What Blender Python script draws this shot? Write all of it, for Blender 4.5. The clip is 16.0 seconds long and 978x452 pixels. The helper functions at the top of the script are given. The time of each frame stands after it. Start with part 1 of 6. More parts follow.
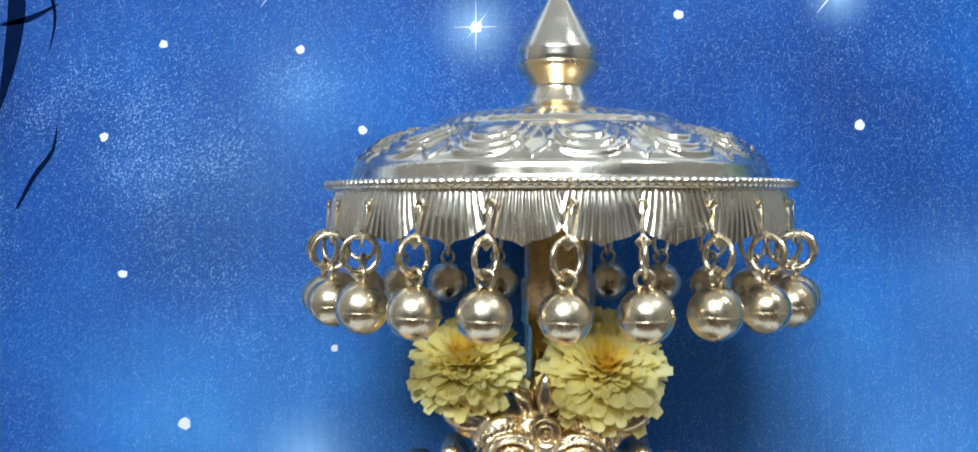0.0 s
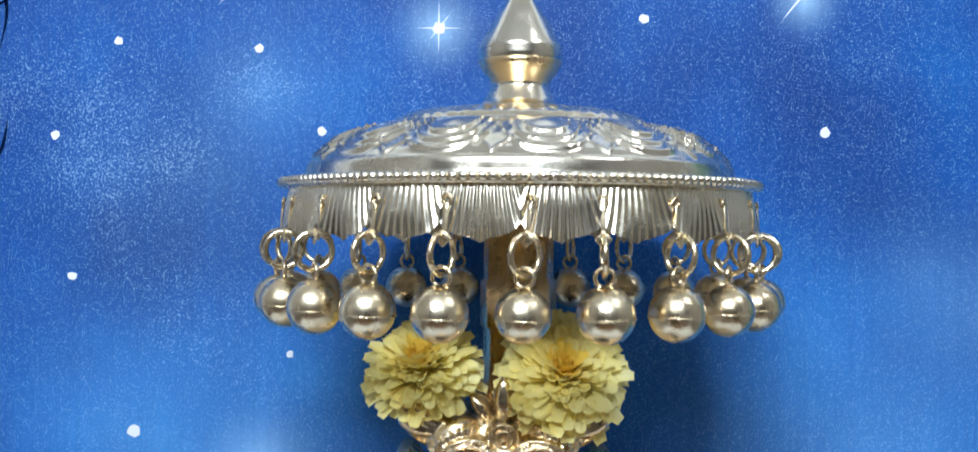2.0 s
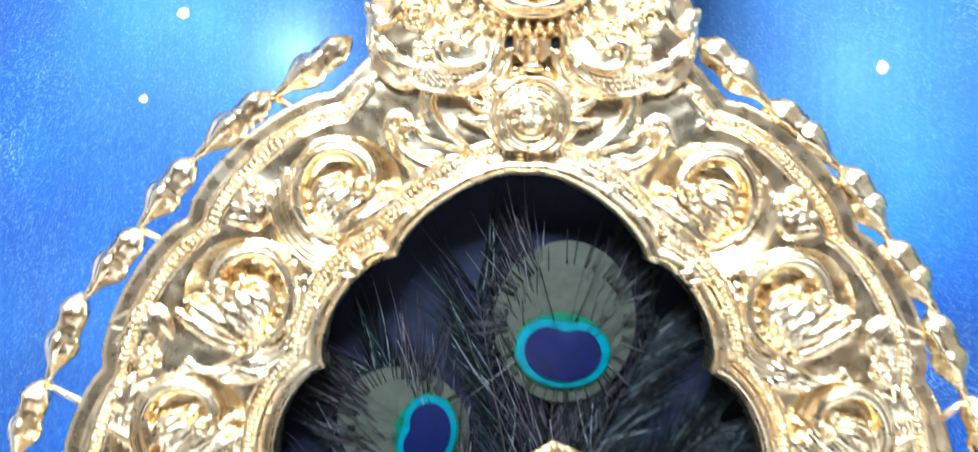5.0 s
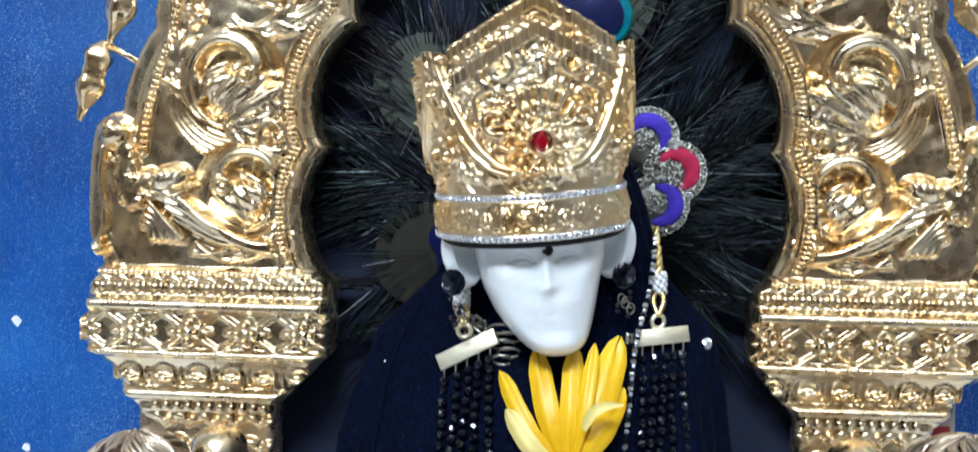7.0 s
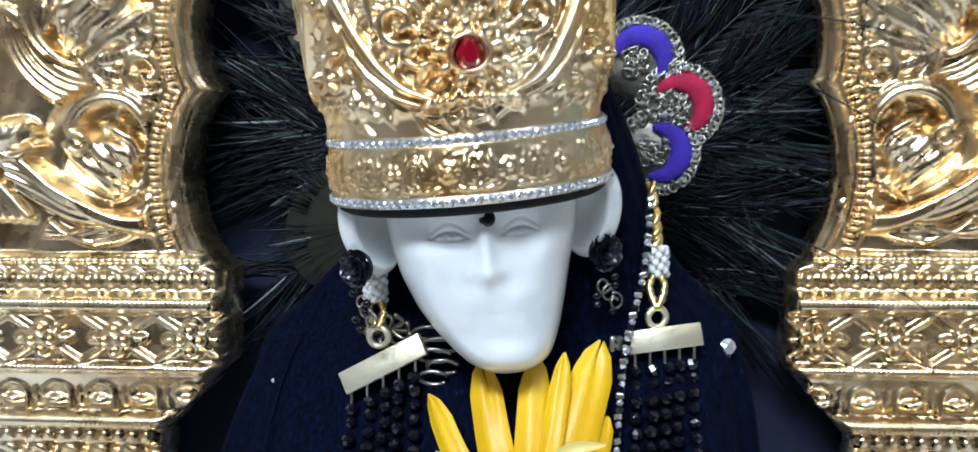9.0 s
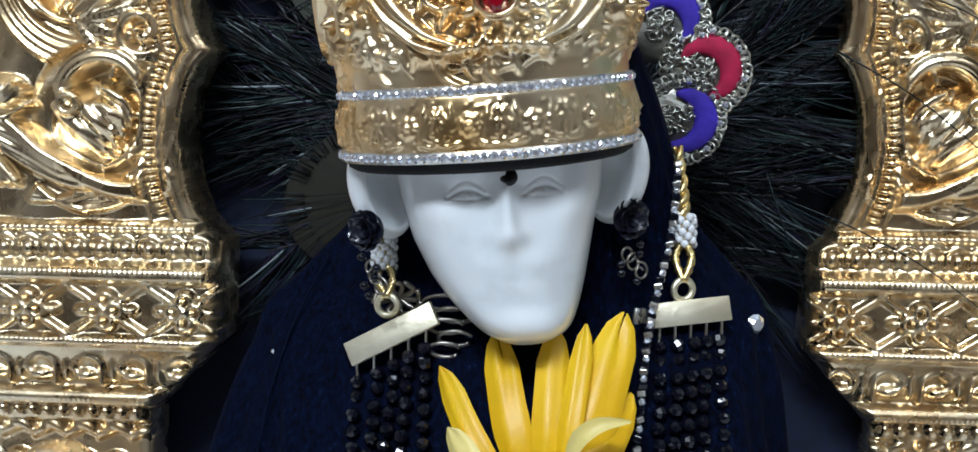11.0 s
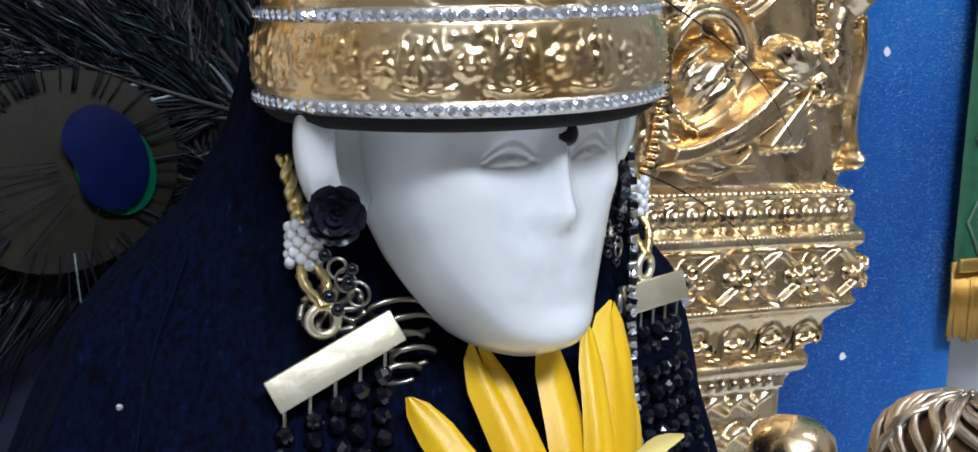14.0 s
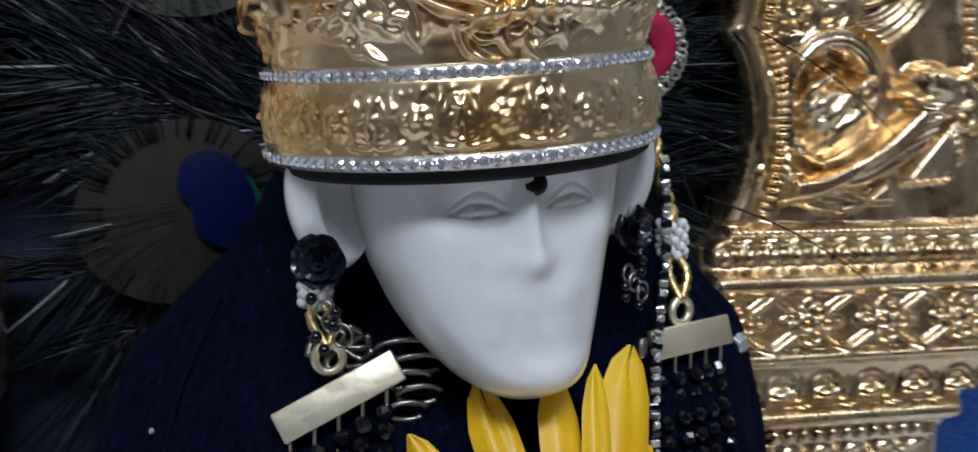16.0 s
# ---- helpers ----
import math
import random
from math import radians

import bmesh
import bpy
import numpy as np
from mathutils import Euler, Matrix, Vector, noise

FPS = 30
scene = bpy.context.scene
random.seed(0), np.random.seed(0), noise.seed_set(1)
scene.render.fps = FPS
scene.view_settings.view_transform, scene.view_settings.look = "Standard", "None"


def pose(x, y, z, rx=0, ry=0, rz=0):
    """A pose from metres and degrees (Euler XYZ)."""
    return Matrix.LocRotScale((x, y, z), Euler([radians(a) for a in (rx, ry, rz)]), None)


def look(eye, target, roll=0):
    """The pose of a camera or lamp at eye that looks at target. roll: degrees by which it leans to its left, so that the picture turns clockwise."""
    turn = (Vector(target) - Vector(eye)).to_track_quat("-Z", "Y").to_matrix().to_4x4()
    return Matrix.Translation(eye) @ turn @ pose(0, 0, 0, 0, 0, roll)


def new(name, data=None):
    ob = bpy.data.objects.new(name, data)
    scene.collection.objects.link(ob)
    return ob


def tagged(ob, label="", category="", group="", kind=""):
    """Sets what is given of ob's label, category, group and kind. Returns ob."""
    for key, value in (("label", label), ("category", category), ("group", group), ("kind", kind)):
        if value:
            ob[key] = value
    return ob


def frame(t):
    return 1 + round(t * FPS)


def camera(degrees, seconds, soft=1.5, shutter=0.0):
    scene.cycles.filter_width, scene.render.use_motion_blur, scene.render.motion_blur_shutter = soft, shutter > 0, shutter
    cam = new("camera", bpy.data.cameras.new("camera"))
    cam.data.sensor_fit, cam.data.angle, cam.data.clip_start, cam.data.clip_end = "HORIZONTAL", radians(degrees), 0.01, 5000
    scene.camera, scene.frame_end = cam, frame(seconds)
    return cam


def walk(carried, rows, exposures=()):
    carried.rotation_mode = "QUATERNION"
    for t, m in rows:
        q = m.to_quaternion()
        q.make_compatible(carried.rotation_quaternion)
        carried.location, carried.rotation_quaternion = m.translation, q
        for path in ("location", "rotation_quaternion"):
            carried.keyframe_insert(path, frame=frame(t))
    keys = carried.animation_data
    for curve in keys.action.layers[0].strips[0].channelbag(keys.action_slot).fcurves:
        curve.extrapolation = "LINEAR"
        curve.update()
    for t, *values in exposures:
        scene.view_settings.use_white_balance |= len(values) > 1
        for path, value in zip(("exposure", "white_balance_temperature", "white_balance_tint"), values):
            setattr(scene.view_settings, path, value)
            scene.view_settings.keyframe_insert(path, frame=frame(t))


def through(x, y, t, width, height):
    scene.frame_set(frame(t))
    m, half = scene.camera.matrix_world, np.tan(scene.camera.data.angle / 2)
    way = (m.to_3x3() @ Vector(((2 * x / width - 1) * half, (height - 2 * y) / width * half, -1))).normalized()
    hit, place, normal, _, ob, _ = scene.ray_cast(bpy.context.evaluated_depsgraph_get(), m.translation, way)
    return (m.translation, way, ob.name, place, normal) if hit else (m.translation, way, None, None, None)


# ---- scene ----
cam = camera(46.0, 16.0, soft=1.5, shutter=0.5)
PATH = [
    (0, (-0.0052, -0.4529, 0.6949), (-0.0237, -0.0534, 0.6880), -0.10),
    (0.5, (-0.0014, -0.4444, 0.7018), (-0.0163, -0.0447, 0.6986), 0.15),
    (1, (0.0044, -0.4410, 0.7023), (-0.0086, -0.0412, 0.7011), 0.33),
    (1.5, (0.0040, -0.4416, 0.7005), (-0.0066, -0.0418, 0.7009), 0.49),
    (2, (-0.0019, -0.4425, 0.6866), (-0.0096, -0.0426, 0.6874), 0.56),
    (2.5, (-0.0068, -0.4411, 0.6690), (-0.0097, -0.0411, 0.6640), 0.72),
    (3, (-0.0119, -0.4377, 0.6499), (-0.0098, -0.0381, 0.6314), 0.73),
    (3.5, (-0.0184, -0.4338, 0.6237), (-0.0130, -0.0346, 0.5988), 0.68),
    (4, (-0.0266, -0.4420, 0.5843), (-0.0204, -0.0426, 0.5631), 0.80),
    (4.5, (-0.0369, -0.4600, 0.5371), (-0.0292, -0.0603, 0.5234), 0.86),
    (5, (-0.0248, -0.5013, 0.4979), (-0.0211, -0.1015, 0.4869), 1.08),
    (5.2, (-0.0158, -0.5210, 0.4821), (-0.0145, -0.1212, 0.4722), 1.22),
    (7.3, (0.0323, -0.5294, 0.3717), (-0.0123, -0.1336, 0.3337), 0.44),
    (7.5, (0.0381, -0.5219, 0.3682), (-0.0075, -0.1264, 0.3299), 0.25),
    (8, (0.0434, -0.5077, 0.3789), (-0.0031, -0.1128, 0.3344), -0.32),
    (8.5, (0.0481, -0.4750, 0.3746), (-0.0047, -0.0808, 0.3326), -0.58),
    (9, (0.0358, -0.3979, 0.3656), (-0.0111, -0.0033, 0.3201), -0.65),
    (9.2, (0.0323, -0.3864, 0.3620), (-0.0135, 0.0083, 0.3162), -0.63),
    (11.3, (0.0238, -0.3803, 0.3528), (-0.0157, 0.0151, 0.3066), 0.87),
    (11.5, (0.0179, -0.3781, 0.3507), (-0.0075, 0.0184, 0.3041), 1.08),
    (12, (0.0017, -0.3739, 0.3493), (0.0147, 0.0234, 0.3050), 1.25),
    (12.5, (-0.0256, -0.3627, 0.3488), (0.0222, 0.0314, 0.3000), 1.84),
    (13, (-0.0585, -0.3400, 0.3501), (0.0456, 0.0425, 0.2967), 1.65),
    (13.5, (-0.0799, -0.3155, 0.3487), (0.0702, 0.0511, 0.2929), 2.02),
    (14, (-0.0901, -0.2941, 0.3474), (0.0911, 0.0583, 0.2925), 1.87),
    (14.5, (-0.0964, -0.2832, 0.3496), (0.1018, 0.0602, 0.2968), 1.76),
    (15, (-0.0943, -0.2915, 0.3516), (0.1039, 0.0523, 0.3013), 1.78),
    (15.5, (-0.0782, -0.3042, 0.3510), (0.0866, 0.0568, 0.3010), 1.23),
    (16, (-0.0450, -0.3162, 0.3538), (0.0445, 0.0704, 0.3036), 0.34),
]
# seconds, stops, kelvin, tint
EXPOSURES = [(0, 0.1, 5850, 10), (2.0, 0.12, 5850, 10), (3.0, -0.05, 5600, 10), (3.5, -0.4, 5450, 10), (3.9, -0.35, 5450, 10), (4.2, 0.15, 5650, 10), (4.5, 0.58, 5800, 10), (5.0, 1.38, 5850, 10), (5.2, 1.38, 5850, 10),
             (7.3, 0.22, 5950, 10), (8.0, 0.38, 5950, 10), (9.0, 0.18, 5950, 10), (11.5, -0.2, 6000, 11), (12.5, 0.18, 6050, 12), (13.5, 0.08, 6100, 13), (14.5, -0.28, 6150, 16), (15.5, -0.68, 6150, 17), (16.0, -0.68, 6150, 17)]
walk(cam, [(t, look(eye, target, roll)) for t, eye, target, roll in PATH], EXPOSURES)

# ---- light ----
world = bpy.data.worlds.new("room_air")
world.use_nodes = True
world.node_tree.nodes["Background"].inputs[0].default_value = (0.9, 0.95, 1.0, 1)
world.node_tree.nodes["Background"].inputs[1].default_value = 0.035
scene.world = world


def area_lamp(name, eye, target, sx, sy, watts, colour):
    data = bpy.data.lights.new(name, "AREA")
    data.shape, data.size, data.size_y, data.energy, data.color = "RECTANGLE", sx, sy, watts, colour
    ob = new(name, data)
    ob.matrix_world = look(eye, target)
    return ob


area_lamp("ceiling_tube_light", (-0.26, -1.70, 1.84), (-0.05, -0.1, 0.5), 1.1, 0.34, 66, (0.88, 0.95, 1.0))
area_lamp("ceiling_tube_light", (0.75, -0.55, 1.84), (0.1, -0.25, 0.4), 0.14, 0.9, 6, (0.96, 0.98, 1.0))

# ---- materials ----


class Mat:
    """A small node builder round one Principled surface."""

    def __init__(self, name, colour=(0.5, 0.5, 0.5), rough=0.5, metal=0.0):
        self.m = bpy.data.materials.new(name)
        self.m.use_nodes = True
        self.nt = self.m.node_tree
        self.b = self.nt.nodes["Principled BSDF"]
        self.set("Base Color", (*colour, 1))
        self.set("Roughness", rough)
        self.set("Metallic", metal)

    def set(self, key, value):
        self.b.inputs[key].default_value = value

    def node(self, kind, **values):
        n = self.nt.nodes.new(kind)
        for k, v in values.items():
            n.inputs[k.replace("_", " ")].default_value = v
        return n

    def link(self, a, out, b, inp):
        self.nt.links.new(a.outputs[out], b.inputs[inp])

    def coord(self, which="Object"):
        return self.nt.nodes.new("ShaderNodeTexCoord"), which

    def noise(self, scale, detail=4, stretch=None, which="Object"):
        tc = self.nt.nodes.new("ShaderNodeTexCoord")
        n = self.node("ShaderNodeTexNoise", Scale=scale, Detail=detail)
        if stretch:
            mp = self.nt.nodes.new("ShaderNodeMapping")
            mp.inputs["Scale"].default_value = stretch
            self.link(tc, which, mp, "Vector")
            self.link(mp, "Vector", n, "Vector")
        else:
            self.link(tc, which, n, "Vector")
        return n

    def ramp(self, src, stops, out=0):
        r = self.nt.nodes.new("ShaderNodeValToRGB")
        el = r.color_ramp.elements
        while len(el) < len(stops):
            el.new(0.5)
        for e, (p, c) in zip(el, stops):
            e.position, e.color = p, (*c, 1)
        self.link(src, out, r, "Fac")
        return r

    def vary_colour(self, scale, stops, stretch=None):
        n = self.noise(scale, 5, stretch)
        r = self.ramp(n, stops)
        self.link(r, "Color", self.b, "Base Color")
        return self

    def vary_rough(self, scale, lo, hi, stretch=None):
        n = self.noise(scale, 5, stretch)
        mr = self.node("ShaderNodeMapRange")
        mr.inputs["From Min"].default_value, mr.inputs["From Max"].default_value = 0.3, 0.7
        mr.inputs["To Min"].default_value, mr.inputs["To Max"].default_value = lo, hi
        self.link(n, 0, mr, "Value")
        self.link(mr, 0, self.b, "Roughness")
        return self

    def bump(self, scale, strength, distance=0.0005, detail=5, stretch=None):
        n = self.noise(scale, detail, stretch)
        bp = self.node("ShaderNodeBump", Strength=strength, Distance=distance)
        self.link(n, 0, bp, "Height")
        self.link(bp, "Normal", self.b, "Normal")
        return self


def metal(name, c0, c1, lo, hi, bump=0.25, lacquer=0.0):
    """Plated sheet metal: patches of two tones, uneven polish, a fine hammered relief."""
    m = Mat(name, c0, lo, 1.0)
    m.vary_colour(35, [(0.3, c0), (0.7, c1)])
    m.vary_rough(120, lo, hi)
    m.bump(260, bump, 0.0006)
    m.set("Coat Weight", lacquer)
    m.set("Coat Roughness", 0.12)
    return m.m


M_GOLD = metal("gold_plated_sheet", (0.85, 0.61, 0.32), (0.945, 0.82, 0.585), 0.20, 0.35, 0.2, 0.5)
M_CROWN = metal("crown_gold", (0.91, 0.57, 0.20), (0.97, 0.86, 0.63), 0.24, 0.38, 0.15, 0.4)
M_BRASS = metal("pale_brass", (0.86, 0.76, 0.55), (0.94, 0.88, 0.74), 0.16, 0.30, 0.12)
M_DOME = metal("dull_brass_dome", (0.80, 0.71, 0.52), (0.93, 0.87, 0.73), 0.17, 0.30, 0.10)
M_BALL = metal("worn_brass_ball", (0.74, 0.58, 0.34), (0.88, 0.77, 0.55), 0.2, 0.36, 0.5)
M_SILVER = metal("silver_sheet", (0.72, 0.70, 0.66), (0.86, 0.84, 0.80), 0.2, 0.4, 0.3)
M_MANE = metal("bright_silver_mane", (0.50, 0.41, 0.31), (0.72, 0.63, 0.52), 0.36, 0.52, 0.3)
M_ANTIQUE = metal("antique_silver_wire", (0.22, 0.20, 0.17), (0.48, 0.45, 0.40), 0.25, 0.45, 0.6)
M_POLE = metal("amber_foil", (0.62, 0.36, 0.12), (0.86, 0.66, 0.38), 0.2, 0.36, 0.5)
M_BAR = metal("brushed_gold_bar", (0.95, 0.87, 0.62), (0.98, 0.93, 0.76), 0.42, 0.55, 0.4)

M_MARBLE = Mat("white_marble", (0.82, 0.83, 0.84), 0.3)
M_MARBLE.vary_colour(75, [(0.30, (0.80, 0.84, 0.86)), (0.42, (0.87, 0.93, 0.97)), (0.7, (0.92, 0.965, 0.99))])
M_MARBLE.set("Subsurface Weight", 0.4)
M_MARBLE.set("Subsurface Radius", (0.01, 0.01, 0.01))
M_MARBLE.set("Subsurface Scale", 0.3)
M_MARBLE.bump(90, 0.05)
M_MARBLE.set("Coat Weight", 1.0)
M_MARBLE.set("Coat Roughness", 0.13)
M_MARBLE.set("Coat IOR", 1.7)
M_MARBLE = M_MARBLE.m

M_VELVET = Mat("navy_velvet", (0.006, 0.010, 0.035), 0.85)
# the last, rare stop puts small glints of the pile into the colour
M_VELVET.vary_colour(900, [(0.35, (0.0006, 0.0009, 0.0045)), (0.68, (0.0015, 0.005, 0.022)), (0.82, (0.016, 0.036, 0.10))], (1, 1, 0.35))
M_VELVET.set("Sheen Weight", 0.012)
M_VELVET.set("Specular IOR Level", 0.06)
M_VELVET.set("Sheen Tint", (0.10, 0.2, 0.5, 1))
M_VELVET.set("Sheen Roughness", 0.35)
M_VELVET.bump(1400, 0.5, 0.0006)
M_VELVET = M_VELVET.m

M_BLACKCLOTH = Mat("black_cloth", (0.008, 0.008, 0.010), 0.9)
M_BLACKCLOTH.bump(700, 0.4)
M_BLACKCLOTH = M_BLACKCLOTH.m


def plain(name, colour, rough=0.5, metallic=0.0, scale=80, spread=0.25, bump=0.15, **extra):
    m = Mat(name, colour, rough, metallic)
    dark = tuple(c * (1 - spread) for c in colour)
    lite = tuple(min(1, c * (1 + spread)) for c in colour)
    m.vary_colour(scale, [(0.3, dark), (0.7, lite)])
    if bump:
        m.bump(scale * 5, bump)
    for k, v in extra.items():
        m.set(k.replace("_", " "), v)
    return m.m


M_WALL = plain("room_plaster", (0.30, 0.275, 0.25), 0.8, scale=6, spread=0.06)
M_WALL_FAR = plain("far_wall_paint", (0.14, 0.12, 0.10), 0.8, scale=6, spread=0.1)
M_CEIL = plain("ceiling_paint", (0.74, 0.73, 0.70), 0.8, scale=6, spread=0.04)
M_FLOOR = plain("room_floor_stone", (0.22, 0.13, 0.07), 0.4, scale=9, spread=0.2)
M_WHITE = plain("white_cloth", (0.72, 0.74, 0.76), 0.8, scale=30, spread=0.06)

# ---- mesh helpers ----
C = 0.01  # centimetres


def mesh_of(name, verts, faces, material, smooth=True):
    me = bpy.data.meshes.new(name)
    me.from_pydata([tuple(map(float, v)) for v in verts], [], [tuple(map(int, q)) for q in faces])
    if isinstance(material, (list, tuple)):
        for m in material:
            me.materials.append(m)
    elif material:
        me.materials.append(material)
    if smooth:
        me.polygons.foreach_set("use_smooth", np.ones(len(me.polygons), dtype=bool))
    me.update()
    return me


def thing(name, label, category, at=(0, 0, 0), group="", kind=""):
    ob = new(name)
    ob.location = Vector(at) * C
    ob.empty_display_size = 0.01
    return tagged(ob, label, category, group, kind)


def put(name, vf, material, parent=None, label="", smooth=True):
    """A part from (verts in cm, faces)."""
    v, f = vf
    ob = new(name, mesh_of(name, np.asarray(v, float) * C, f, material, smooth))
    if parent:
        ob.parent = parent
    if label:
        tagged(ob, label)
    return ob


def join(*vfs):
    V, F, n = [], [], 0
    for v, f in vfs:
        v = np.asarray(v, float).reshape(-1, 3)
        V.append(v)
        F += [tuple(int(i) + n for i in q) for q in f]
        n += len(v)
    return np.concatenate(V), F


def moved(vf, m):
    v, f = vf
    v = np.asarray(v, float)
    a = np.array(m)
    return v @ a[:3, :3].T + a[:3, 3], f


def place(x, y, z, rx=0, ry=0, rz=0, s=1.0):
    """A pose in centimetres with a scale."""
    sc = (s, s, s) if isinstance(s, (int, float)) else s
    return np.array(Matrix.LocRotScale((x, y, z), Euler([radians(a) for a in (rx, ry, rz)]), sc))


def lathe(profile, n=48, start=0.0, sweep=360.0, squash=(1, 1)):
    """Turns (radius, height) pairs round z."""
    full = abs(sweep) >= 359.9
    cols = n if full else n + 1
    V, F = [], []
    for r, z in profile:
        for k in range(cols):
            a = radians(start + sweep * k / n)
            V.append((r * math.cos(a) * squash[0], r * math.sin(a) * squash[1], z))
    for i in range(len(profile) - 1):
        for k in range(n):
            k2 = (k + 1) % cols
            F.append((i * cols + k, i * cols + k2, (i + 1) * cols + k2, (i + 1) * cols + k))
    return np.array(V), F


def curve_pts(pts, n=40):
    """Catmull-Rom through the points."""
    P = np.asarray(pts, float)
    P = np.vstack([2 * P[0] - P[1], P, 2 * P[-1] - P[-2]])
    out = []
    segs = len(P) - 3
    for u in np.linspace(0, segs, n):
        i = min(int(u), segs - 1)
        t = u - i
        a, b, c, d = P[i], P[i + 1], P[i + 2], P[i + 3]
        out.append(0.5 * (2 * b + (c - a) * t + (2 * a - 5 * b + 4 * c - d) * t * t + (3 * b - a - 3 * c + d) * t ** 3))
    return np.array(out)


def tube(path, radius, sides=8, closed=False):
    P = np.asarray(path, float)
    n = len(P)
    R = np.broadcast_to(np.asarray(radius, float), (n,))
    T = np.roll(P, -1, 0) - np.roll(P, 1, 0) if closed else np.gradient(P, axis=0)
    T /= np.linalg.norm(T, axis=1)[:, None] + 1e-9
    ref = np.array([0.0, 0.0, 1.0]) if abs(T[0][2]) < 0.9 else np.array([1.0, 0, 0])
    u = np.cross(T[0], ref)
    u /= np.linalg.norm(u)
    V = []
    for i in range(n):
        u = u - T[i] * (u @ T[i])
        u /= np.linalg.norm(u) + 1e-9
        w = np.cross(T[i], u)
        for k in range(sides):
            a = 2 * math.pi * k / sides
            V.append(P[i] + R[i] * (math.cos(a) * u + math.sin(a) * w))
    F = []
    for i in range(n if closed else n - 1):
        j = (i + 1) % n
        for k in range(sides):
            k2 = (k + 1) % sides
            F.append((i * sides + k, i * sides + k2, j * sides + k2, j * sides + k))
    if not closed:
        F += [tuple(range(sides))[::-1], tuple(range((n - 1) * sides, n * sides))]
    return np.array(V), F


def ball(r=1.0, n=10, m=14):
    return lathe([(max(1e-4, r * math.sin(math.pi * i / n)), -r * math.cos(math.pi * i / n)) for i in range(n + 1)], m)


def ring(r, t, n=24, m=8):
    a = np.linspace(0, 2 * math.pi, n, endpoint=False)
    return tube(np.stack([r * np.cos(a), 0 * a, r * np.sin(a)], 1), t, m, True)


def box(sx, sy, sz, bevel=0.0):
    bm = bmesh.new()
    bmesh.ops.create_cube(bm, size=1)
    bmesh.ops.scale(bm, vec=(sx, sy, sz), verts=bm.verts)
    if bevel:
        bmesh.ops.bevel(bm, geom=bm.edges[:], offset=bevel, segments=2, affect="EDGES", profile=0.5)
    bm.verts.index_update()
    out = np.array([v.co[:] for v in bm.verts]), [tuple(v.index for v in f.verts) for f in bm.faces]
    bm.free()
    return out


def grid_faces(rows, cols, keep=None):
    i, j = np.meshgrid(np.arange(rows - 1), np.arange(cols - 1), indexing="ij")
    a = i * cols + j
    q = np.stack([a, a + 1, a + cols + 1, a + cols], -1).reshape(-1, 4)
    return q if keep is None else q[keep.reshape(-1)]


# ---- relief: hammered sheet built as a height over the plane ----


